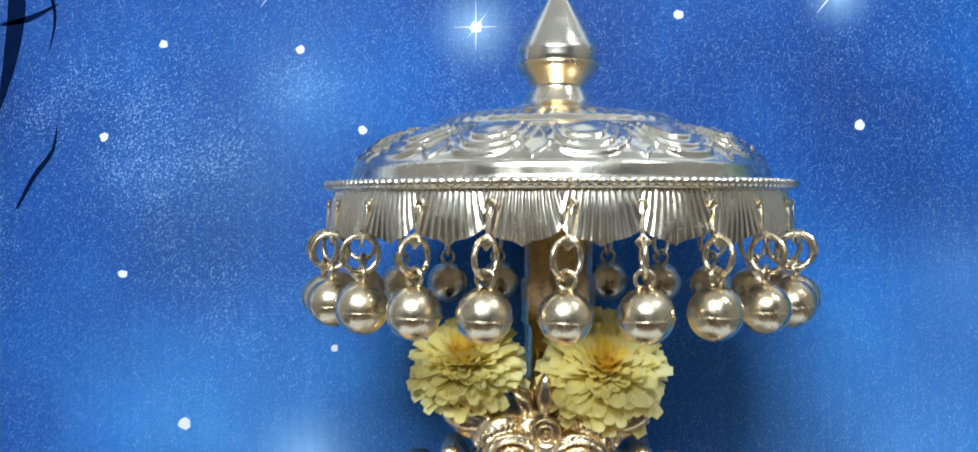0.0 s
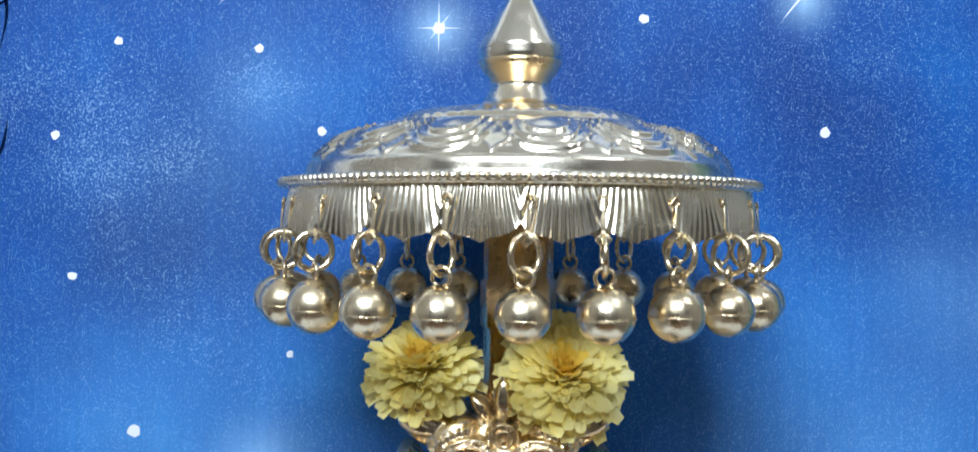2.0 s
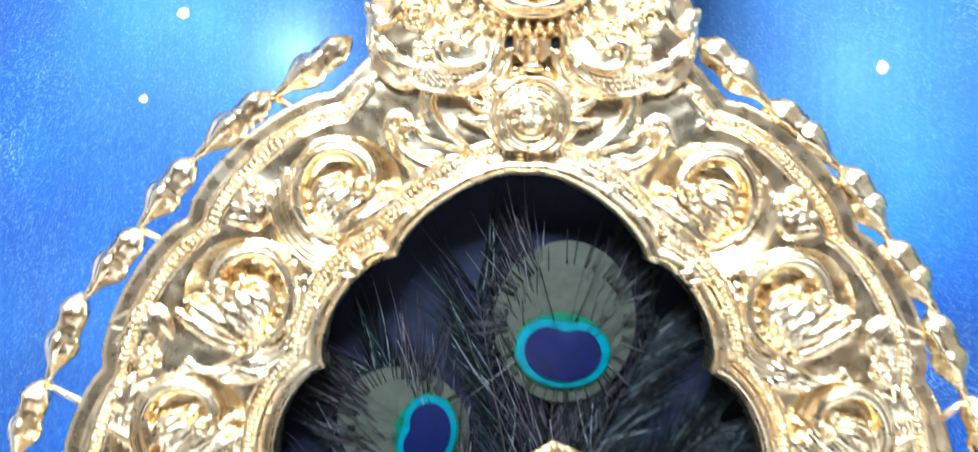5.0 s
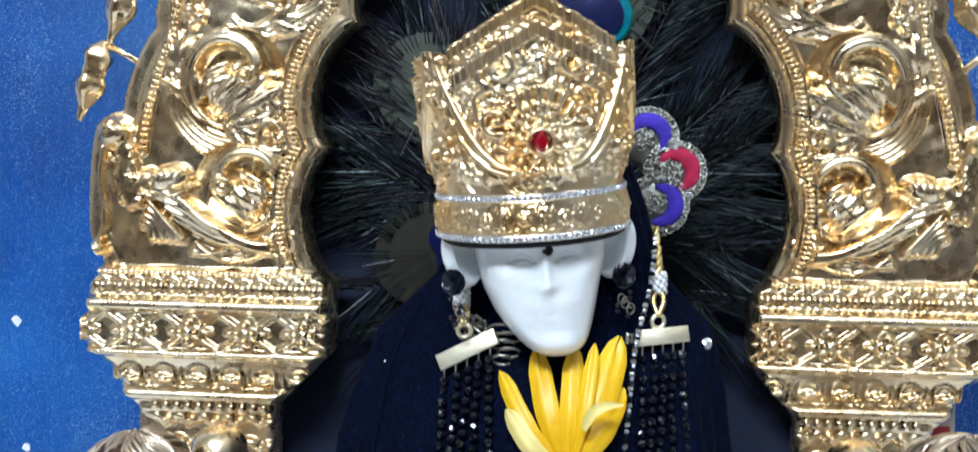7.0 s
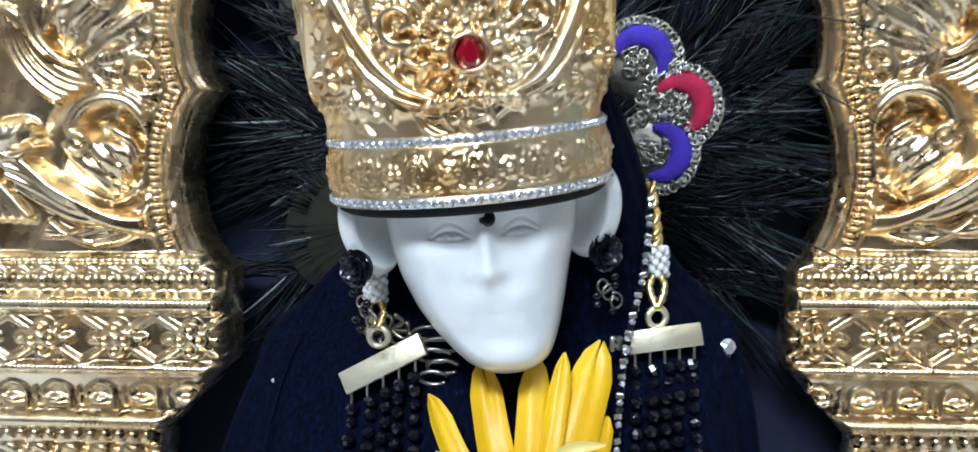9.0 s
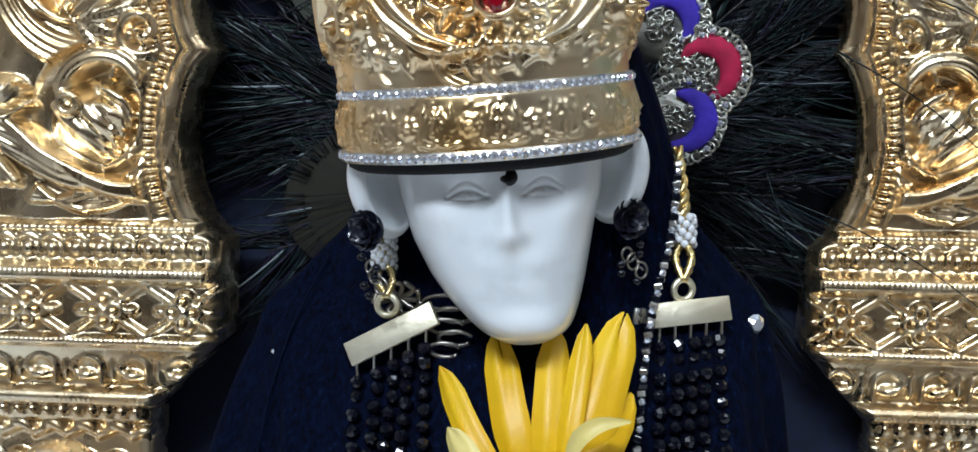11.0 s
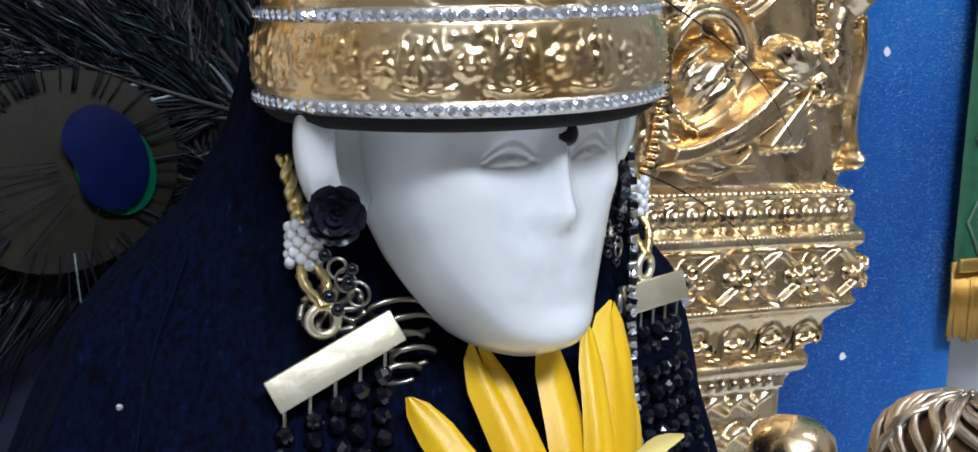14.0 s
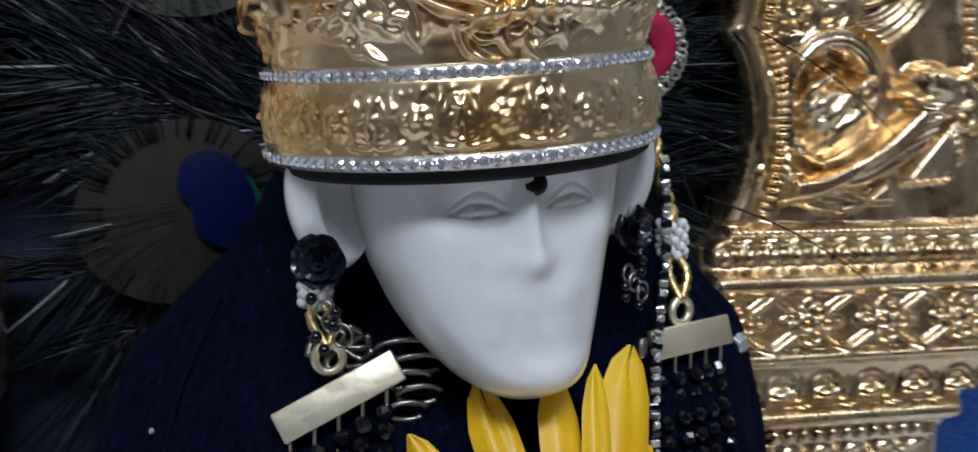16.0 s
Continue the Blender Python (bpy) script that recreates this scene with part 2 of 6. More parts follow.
class Relief:
    """Strokes, domes and mouldings raised from a sheet in the x-z plane (cm)."""

    def __init__(self, x0, x1, z0, z1, step):
        self.xs = np.arange(x0, x1 + step / 2, step)
        self.zs = np.arange(z0, z1 + step / 2, step)
        self.X, self.Z = np.meshgrid(self.xs, self.zs)
        self.h = np.zeros_like(self.X)
        self.step = step

    def window(self, lo, hi):
        a = np.searchsorted(self.xs, lo[0]), np.searchsorted(self.xs, hi[0])
        b = np.searchsorted(self.zs, lo[1]), np.searchsorted(self.zs, hi[1])
        return slice(b[0], b[1]), slice(a[0], a[1])

    def lift(self, sl, add, base):
        self.h[sl] = np.maximum(self.h[sl], np.where(add > 0, base + add, -1e9)) if base is not None else self.h[sl] + np.maximum(add, 0)

    def stroke(self, pts, width, height, base=0.0, power=0.75, groove=0.0):
        P = np.asarray(pts, float)
        W = np.broadcast_to(np.asarray(width, float), (len(P),))
        Hh = np.broadcast_to(np.asarray(height, float), (len(P),))
        m = W.max() + self.step
        sl = self.window(P.min(0) - m, P.max(0) + m)
        X, Z = self.X[sl], self.Z[sl]
        if X.size == 0:
            return
        best = np.full(X.shape, -1.0)
        for i in range(len(P) - 1):
            d = P[i + 1] - P[i]
            L = d @ d + 1e-12
            t = np.clip(((X - P[i, 0]) * d[0] + (Z - P[i, 1]) * d[1]) / L, 0, 1)
            r2 = (X - P[i, 0] - t * d[0]) ** 2 + (Z - P[i, 1] - t * d[1]) ** 2
            w = W[i] + (W[i + 1] - W[i]) * t
            hh = Hh[i] + (Hh[i + 1] - Hh[i]) * t
            q = r2 / (w * w + 1e-9)
            v = hh * np.clip(1 - q, 0, None) ** power
            if groove:
                v = v - groove * hh * np.exp(-q * 14)
            best = np.maximum(best, np.where(q < 1, v, -1))
        self.lift(sl, best, base)

    def dome(self, x, z, rx, rz, height, base=0.0, turn=0.0, power=0.5):
        m = max(rx, rz)
        sl = self.window((x - m, z - m), (x + m, z + m))
        c, s = math.cos(radians(turn)), math.sin(radians(turn))
        u, v = self.X[sl] - x, self.Z[sl] - z
        q = ((u * c + v * s) / rx) ** 2 + ((v * c - u * s) / rz) ** 2
        self.lift(sl, np.where(q < 1, height * np.clip(1 - q, 0, None) ** power, -1), base)

    def torus(self, x, z, r, w, height, base=0.0):
        m = r + w
        sl = self.window((x - m, z - m), (x + m, z + m))
        q = ((np.hypot(self.X[sl] - x, self.Z[sl] - z) - r) / w) ** 2
        self.lift(sl, np.where(q < 1, height * np.sqrt(np.clip(1 - q, 0, None)), -1), base)

    def beads(self, pts, pitch, r, height, base=0.0):
        P = np.asarray(pts, float)
        s = np.r_[0, np.cumsum(np.linalg.norm(np.diff(P, axis=0), axis=1))]
        for u in np.arange(pitch / 2, s[-1], pitch):
            self.dome(np.interp(u, s, P[:, 0]), np.interp(u, s, P[:, 1]), r, r, height, base)

    def spiral(self, x, z, r, turns, start, sense, width, height, base=0.0, tail=None, groove=0.35):
        a = np.linspace(0, 1, int(26 * turns))
        rad = r * (1 - 0.82 * a)
        ang = radians(start) + sense * a * turns * 2 * math.pi
        P = np.stack([x + rad * np.cos(ang), z + rad * np.sin(ang)], 1)
        W = width * (1 - 0.55 * a)
        if tail is not None:
            T = curve_pts([*tail, P[0], P[2]], 16)[:-2]
            P = np.vstack([T, P])
            W = np.r_[np.linspace(width * 0.5, width, len(T)), W]
        self.stroke(P, W, height * np.linspace(0.8, 1.1, len(P)), base, 0.75, groove)
        self.dome(x, z, r * 0.26, r * 0.26, height * 1.4, base)
        return P

    def leaf(self, x, z, ang, length, width, height, base=0.0, bend=0.0, veins=True):
        u = np.linspace(0, 1, 12)
        a = radians(ang) + radians(bend) * u
        step = length / 11
        P = np.stack([x + np.cumsum(np.cos(a)) * step, z + np.cumsum(np.sin(a)) * step], 1)
        W = width * np.sin(np.pi * (0.12 + 0.85 * u)) ** 0.8
        self.stroke(P, W, height * (0.6 + 0.4 * np.sin(np.pi * u)), base, 0.75, 0.4 if veins else 0)

    def soften(self, rounds=2):
        """Rounds the edges of the relief."""
        for _ in range(rounds):
            p = np.pad(self.h, 1, mode="edge")
            self.h = (p[:-2, 1:-1] + p[2:, 1:-1] + p[1:-1, :-2] + p[1:-1, 2:] + 2 * p[1:-1, 1:-1]) / 6

    def sheet(self, keep, y0, depth=0.35, bend=None):
        """The front sheet where keep holds, with its cut edge folded back. y falls toward the viewer."""
        rows, cols = self.h.shape
        full = keep[:-1, :-1] & keep[1:, :-1] & keep[:-1, 1:] & keep[1:, 1:]
        q = grid_faces(rows, cols, full)
        X = self.X if bend is None else bend(self.X, self.Z)
        V = np.stack([X, y0 - self.h, self.Z], -1).reshape(-1, 3)
        edges = np.concatenate([q[:, [0, 1]], q[:, [1, 2]], q[:, [2, 3]], q[:, [3, 0]]])
        key = np.sort(edges, 1)
        code = key[:, 0].astype(np.int64) * len(V) + key[:, 1]
        uniq, idx, cnt = np.unique(code, return_index=True, return_counts=True)
        rim = edges[idx[cnt == 1]]
        used = np.zeros(len(V), bool)
        used[q.reshape(-1)] = True
        bed = np.unique(rim)
        back = V[bed].copy()
        back[:, 1] = y0 + depth
        remap = -np.ones(len(V), np.int64)
        remap[used] = np.arange(used.sum())
        rb = -np.ones(len(V), np.int64)
        rb[bed] = used.sum() + np.arange(len(bed))
        F = np.concatenate([remap[q], np.stack([remap[rim[:, 1]], remap[rim[:, 0]], rb[rim[:, 0]], rb[rim[:, 1]]], 1)])
        return np.concatenate([V[used], back]), F


def fast_put(name, vf, material, parent=None, label=""):
    """put() for large quad meshes."""
    v, f = np.asarray(vf[0], np.float32) * C, np.asarray(vf[1], np.int32)
    me = bpy.data.meshes.new(name)
    me.vertices.add(len(v))
    me.vertices.foreach_set("co", v.reshape(-1))
    me.loops.add(f.size)
    me.loops.foreach_set("vertex_index", f.reshape(-1))
    me.polygons.add(len(f))
    me.polygons.foreach_set("loop_start", np.arange(0, f.size, 4, dtype=np.int32))
    me.polygons.foreach_set("use_smooth", np.ones(len(f), dtype=bool))
    me.materials.append(material)
    me.update(calc_edges=True)
    ob = new(name, me)
    if parent:
        ob.parent = parent
    if label:
        tagged(ob, label)
    return ob


def polygon_side(px, pz, X, Z):
    """Distance to a closed or open polyline and the length along it."""
    best = np.full(X.shape, 1e9)
    at = np.zeros(X.shape)
    s = 0.0
    for i in range(len(px) - 1):
        dx, dz = px[i + 1] - px[i], pz[i + 1] - pz[i]
        L = dx * dx + dz * dz + 1e-12
        t = np.clip(((X - px[i]) * dx + (Z - pz[i]) * dz) / L, 0, 1)
        r = np.hypot(X - px[i] - t * dx, Z - pz[i] - t * dz)
        near = r < best
        best = np.where(near, r, best)
        at = np.where(near, s + t * math.sqrt(L), at)
        s += math.sqrt(L)
    return best, at


# ---- room shell ----


def slab(name, sx, sy, sz, x, y, z, material):
    ob = put(name, box(sx, sy, sz), material, smooth=False)
    ob.location = (x * C, y * C, z * C)
    return tagged(ob, kind="structure")


slab("floor", 420, 420, 6, 0, -130, -83, M_FLOOR)
slab("ceiling", 420, 420, 6, 0, -130, 193, M_CEIL)
slab("wall_south", 420, 6, 270, 0, -300, 55, M_WALL_FAR)
slab("wall_west", 6, 340, 270, -170, -130, 55, M_WALL)
slab("wall_east", 6, 340, 270, 170, -130, 55, M_WALL)
slab("wall_north", 420, 6, 270, 0, 24, 55, M_WHITE)
slab("platform", 130, 75, 80, 0, -15, -40, M_WHITE)

# ---- backdrop: printed night sky ----
def sky_print():
    m = Mat("printed_night_sky", (0.05, 0.15, 0.5), 0.5)
    m.set("Specular IOR Level", 0.25)
    tc = m.nt.nodes.new("ShaderNodeTexCoord")
    big = m.noise(5.5, 5)
    base = m.ramp(big, [(0.28, (0.002, 0.025, 0.15)), (0.45, (0.005, 0.068, 0.30)), (0.60, (0.011, 0.130, 0.45)), (0.78, (0.055, 0.30, 0.68))])
    last = base
    # soft white glows: x, z, radius (m), strength
    glows = [(-0.037, 0.781, 0.012, 0.8), (-0.119, 0.569, 0.017, 0.9), (0.135, 0.795, 0.010, 0.8), (0.225, 0.652, 0.03, 0.32), (0.19, 0.665, 0.025, 0.16),
             (-0.122, 0.752, 0.024, 0.30), (-0.14, 0.71, 0.04, 0.15), (-0.19, 0.712, 0.03, 0.08), (-0.19, 0.595, 0.065, 0.18), (-0.055, 0.60, 0.06, 0.12), (0.10, 0.595, 0.05, 0.12), (0.17, 0.565, 0.075, 0.40), (-0.13, 0.555, 0.07, 0.28), (-0.24, 0.43, 0.06, 0.15)]
    for x, z, r, k in glows:
        d = m.nt.nodes.new("ShaderNodeVectorMath")
        d.operation = "DISTANCE"
        sep = m.nt.nodes.new("ShaderNodeSeparateXYZ")
        com = m.nt.nodes.new("ShaderNodeCombineXYZ")
        m.link(tc, "Object", sep, 0)
        m.link(sep, "X", com, "X")
        m.link(sep, "Z", com, "Z")
        m.link(com, 0, d, 0)
        d.inputs[1].default_value = (x, 0, z)
        mr = m.node("ShaderNodeMapRange")
        for key, v in (("From Min", 0), ("From Max", r * 2.6), ("To Min", 1), ("To Max", 0)):
            mr.inputs[key].default_value = v
        m.link(d, "Value", mr, "Value")
        mix = m.nt.nodes.new("ShaderNodeMixRGB")
        mix.inputs[2].default_value = (0.45, 0.72, 0.98, 1) if k > 0.5 else (0.22, 0.52, 0.95, 1)
        pw = m.nt.nodes.new("ShaderNodeMath")
        pw.operation = "POWER"
        pw.inputs[1].default_value = 2.6
        m.link(mr, 0, pw, 0)
        ml = m.nt.nodes.new("ShaderNodeMath")
        ml.operation = "MULTIPLY"
        ml.inputs[1].default_value = k
        m.link(pw, 0, ml, 0)
        m.link(ml, 0, mix, 0)
        m.link(last, "Color", mix, 1)
        last = mix
    # fine star dust, denser in patches
    dust = m.noise(1150, 2)
    patch = m.noise(9, 3)
    mul = m.nt.nodes.new("ShaderNodeMath")
    mul.operation = "MULTIPLY"
    m.link(dust, 0, mul, 0)
    m.link(patch, 0, mul, 1)
    cut = m.ramp(mul, [(0.355, (0, 0, 0)), (0.43, (0.5, 0.5, 0.5))])
    mix = m.nt.nodes.new("ShaderNodeMixRGB")
    mix.inputs[2].default_value = (0.45, 0.68, 0.95, 1)
    m.link(cut, "Color", mix, 0)
    m.link(last, "Color", mix, 1)
    # loose grains all over, and the weave of the hanging sheet
    grain = m.ramp(m.noise(2300, 1), [(0.635, (0, 0, 0)), (0.72, (0.65, 0.65, 0.65))])
    mix2 = m.nt.nodes.new("ShaderNodeMixRGB")
    mix2.inputs[2].default_value = (0.45, 0.68, 0.95, 1)
    m.link(grain, "Color", mix2, 0)
    m.link(mix, "Color", mix2, 1)
    weave = m.ramp(m.noise(420, 3, (1, 1, 0.03)), [(0.3, (0.86, 0.89, 0.92)), (0.7, (1.0, 1.0, 1.0))])
    mix3 = m.nt.nodes.new("ShaderNodeMixRGB")
    mix3.blend_type = "MULTIPLY"
    mix3.inputs[0].default_value = 1.0
    m.link(mix2, "Color", mix3, 1)
    m.link(weave, "Color", mix3, 2)
    m.link(mix3, "Color", m.b, "Base Color")
    m.vary_rough(60, 0.42, 0.58)
    m.bump(500, 0.12, 0.0004, 3, (1, 1, 0.12))
    return m.m


M_SKY = sky_print()
M_STAR = plain("printed_star_white", (0.85, 0.88, 0.92), 0.5, scale=200, spread=0.05, bump=0)
def strip_flat(P, w):
    """A flat ribbon in the x-z plane."""
    T = np.gradient(P, axis=0)
    N = np.stack([-T[:, 2], 0 * T[:, 0], T[:, 0]], 1)
    N /= np.linalg.norm(N, axis=1)[:, None] + 1e-9
    V = np.concatenate([P + N * w[:, None], P - N * w[:, None]])
    n = len(P)
    return V, [(i, i + 1, n + i + 1, n + i) for i in range(n - 1)]


backdrop = thing("backdrop", "blue printed night sky sheet with white stars", "backdrop", kind="structure")
put("sheet", moved(box(82, 0.3, 100), place(-3.5, 10.3, 46)), M_SKY, backdrop, smooth=False)
rs = random.Random(3)
STARS = [(-18.9, 77.4, 0.2), (-12.2, 77.1, 0.2), (-9.2, 73.2, 0.2), (-21.9, 72.9, 0.2), (-21.0, 66.2, 0.22), (14.5, 73.3, 0.23), (-3.7, 78.1, 0.3), (-10.6, 62.6, 0.18),
         (-18.0, 58.9, 0.3), (-20.0, 54.4, 0.22), (18.5, 56.8, 0.3), (6.0, 78.6, 0.22), (21.5, 44.4, 0.2), (-31.6, 26.2, 0.3), (-31.2, 18.7, 0.25), (31.6, 36.0, 0.2), (30.3, 21.7, 0.18)]
for x, z, r in STARS:
    n = 9
    pts = [(x + r * (0.8 + 0.5 * rs.random()) * math.cos(2 * math.pi * k / n), 10.1, z + r * (0.8 + 0.5 * rs.random()) * math.sin(2 * math.pi * k / n)) for k in range(n)]
    put("star", (np.array(pts), [tuple(range(n))]), M_STAR, backdrop, smooth=False)

# four-pointed flare on the brightest star, a falling star, and dark twigs at the edge of the print
M_TWIG = plain("printed_dark_twig", (0.001, 0.007, 0.036), 0.8, scale=200, spread=0.2, bump=0, Specular_IOR_Level=0.05)
for ang, L in ((0, 1.1), (90, 1.3), (180, 1.1), (270, 1.2), (52, 0.9), (232, 0.7)):
    ca, sa = math.cos(radians(ang)), math.sin(radians(ang))
    put("star_ray", (np.array([(-3.7 - 0.05 * sa, 10.12, 78.1 + 0.05 * ca), (-3.7 + 0.05 * sa, 10.12, 78.1 - 0.05 * ca), (-3.7 + L * ca, 10.12, 78.1 + L * sa)]), [(0, 1, 2)]), M_STAR, backdrop, smooth=False)
for x, z, dx, dz in ((13.6, 80.0, -1.2, -1.5), (-12.6, 81.0, -1.6, -1.9), (-13.4, 81.4, -1.2, -1.5)):
    put("falling_star", (np.array([(x - 0.07, 10.12, z + 0.05), (x + 0.07, 10.12, z - 0.05), (x + dx, 10.12, z + dz)]), [(0, 1, 2)]), M_STAR, backdrop, smooth=False)
for pts, w in (([(-26.9, 83), (-26.2, 80), (-26.5, 77), (-27.2, 74)], 0.45), ([(-25.4, 83), (-24.7, 80.6), (-24.3, 78.8), (-24.6, 77.0)], 0.10), ([(-27, 78.4), (-25.6, 78.7), (-24.1, 79.4)], 0.14), ([(-26.3, 69.4), (-25.4, 71.0), (-24.5, 72.2), (-24.2, 73.6)], 0.12)):
    c = curve_pts(pts, 16)
    P3 = np.stack([c[:, 0], np.full(16, 10.125), c[:, 1]], 1)
    put("printed_twig", strip_flat(P3, w * np.sin(np.linspace(0.5, 3.05, 16))), M_TWIG, backdrop, smooth=False)

# ---- umbrella with hanging balls ----
umbrella = thing("ceremonial_umbrella", "pale brass ceremonial umbrella with a scalloped skirt and hanging balls", "umbrella", (0.1, 0, 66))
prof = [(8.75, 4.02), (8.9, 4.09), (8.95, 4.22), (8.25, 4.30), (8.15, 4.45), (8.1, 4.85), (7.75, 5.28), (7.0, 5.78), (6.1, 6.18), (5.3, 6.42), (4.95, 6.50), (4.8, 6.72), (4.0, 6.98), (2.9, 7.17), (2.0, 7.27), (1.5, 7.4)]


def canopy():
    """The dome, with a ring of embossed lotus petals and a beaded collar."""
    d = np.r_[0, np.cumsum(np.hypot(*np.diff(np.array(prof), axis=0).T))]
    cols = 900
    sv = np.linspace(0, d[-1], 110)
    rr, hz = np.interp(sv, d, [p[0] for p in prof]), np.interp(sv, d, [p[1] for p in prof])
    a = np.linspace(0, 2 * math.pi, cols, endpoint=False)
    A, S = np.meshgrid(a, sv)
    Rr = np.interp(S, d, [p[0] for p in prof])
    h = np.zeros_like(A)
    ph = A / (2 * math.pi) * 13 + 0.5
    u = np.abs(ph - np.floor(ph) - 0.5) * 2
    s0, s1 = 2.05, 4.55
    for k, (wide, deep) in enumerate(((1.0, 1.0), (0.80, 0.84), (0.60, 0.66))):
        # rounded petal outlines, one inside the other, hanging from the collar
        low = s1 - (s1 - s0) * deep * np.clip(1 - (u / wide) ** 2.6, 0, 1) ** 0.45
        inn = (S > low) & (u < wide) & (S < s1)
        h = np.maximum(h, np.where(inn, 0.03 + 0.03 * k, 0))
        h += 0.075 * np.exp(-((S - low) / 0.09) ** 2) * (u < wide) * (S < s1)
    h += 0.06 * np.exp(-((u / 0.34) ** 2 + ((S - 3.75) / 0.5) ** 2))
    # pointed leaf tips between the petals
    v2 = np.abs((ph + 0.5) - np.floor(ph + 0.5) - 0.5) * 2
    tip = s0 - 0.12 + 2.2 * v2
    h += 0.06 * np.exp(-((S - tip) / 0.08) ** 2) * (v2 < 0.36)
    h += 0.05 * np.exp(-((S - 4.72) / 0.08) ** 2) + 0.03 * np.exp(-((S - 1.7) / 0.05) ** 2)
    h += 0.035 * np.sin(A * 26) ** 2 * np.exp(-((S - 6.0) / 0.55) ** 2)
    h *= 1.6
    T = np.gradient(np.stack([rr, hz], 1), axis=0)
    T /= np.linalg.norm(T, axis=1)[:, None]
    nr, nz = -T[:, 1] * -1, -T[:, 0]
    Rn, Zn = rr[:, None] + nr[:, None] * h, hz[:, None] + nz[:, None] * h
    V = np.stack([Rn * np.cos(A), Rn * np.sin(A), Zn], -1).reshape(-1, 3)
    i, j = np.meshgrid(np.arange(109), np.arange(cols), indexing="ij")
    q = np.stack([i * cols + j, i * cols + (j + 1) % cols, (i + 1) * cols + (j + 1) % cols, (i + 1) * cols + j], -1).reshape(-1, 4)
    return V, q


fast_put("canopy", canopy(), M_DOME, umbrella)
fin = [(1.62, 7.32), (1.42, 7.5), (1.24, 7.8), (1.08, 8.1), (1.12, 8.35), (1.42, 8.75), (1.60, 9.2), (1.58, 9.6), (1.3, 10.15), (0.92, 10.8), (0.55, 11.4), (0.22, 11.95), (0.02, 12.25)]
put("finial", lathe([(r, z) for r, z in zip(np.interp(np.linspace(0, 12, 49), range(13), [p[0] for p in fin]), np.interp(np.linspace(0, 12, 49), range(13), [p[1] for p in fin]))], 40), M_BRASS, umbrella)
# added gold sleeve that colours in the amber reflection on the lower bulb
put("amber_reflection_band", lathe([(1.10, 8.2), (1.18, 8.36), (1.40, 8.62), (1.52, 8.85), (1.60, 9.05), (1.57, 9.08)], 40), M_CROWN, umbrella, "amber reflection on the lower finial bulb, put in as a gold sleeve")
# rope rim
a = np.linspace(0, 2 * math.pi, 1440, endpoint=False)
wob = 0.06 * np.sin(a * 180)
put("rope_rim", tube(np.stack([(8.95 + wob) * np.cos(a), (8.95 + wob) * np.sin(a), 4.28 + 0.05 * np.cos(a * 180)], 1), 0.13 + 0.035 * np.sin(a * 180), 8, True), M_BRASS, umbrella)
# fluted skirt with pointed scallops
N_BALL = 22
cols, rws = 1760, 14
V = []
for i in range(rws):
    v = i / (rws - 1)
    for k in range(cols):
        ph = k / cols * N_BALL
        u = ph - math.floor(ph)
        # shells: flutes fan out from each hook, the hem falls to a point midway between hooks
        w = abs(u - 0.5) * 2
        low = 1.2 + 0.56 * math.sqrt(max(0.0, 1 - w * w)) + 0.16 * max(0.0, 1 - w * 4)
        flute = math.sin((u - 0.5) * 2 * math.pi * (12.5 - 3.5 * v) + math.pi / 2)
        r = 8.70 + 0.20 * v + 0.05 * flute * (0.35 + 0.65 * v) + 0.10 * (1 - w) * math.sin(math.pi * v) + 0.07 * math.cos(math.pi * 2 * u) * v
        an = 2 * math.pi * k / cols - math.pi / 2
        V.append((r * math.cos(an), r * math.sin(an), 4.12 - v * low))
F = [(i * cols + k, i * cols + (k + 1) % cols, (i + 1) * cols + (k + 1) % cols, (i + 1) * cols + k) for i in range(rws - 1) for k in range(cols)]
skirt = put("skirt", (np.array(V), F), M_BRASS, umbrella)
pv, pf = lathe([(1.3, -9), (1.3, -1.2), (1.42, -1.0), (1.42, 0.6), (1.3, 0.8), (1.3, 6.6)], 64)
pa = np.arctan2(pv[:, 1], pv[:, 0])
pv[:, :2] *= (1 + 0.035 * np.sin(pa * 7 + 0.4) + 0.02 * np.sin(pa * 17 + pv[:, 2]))[:, None]
put("pole", (pv, pf), M_POLE, umbrella, "wrinkled amber-gold foil on the pole")
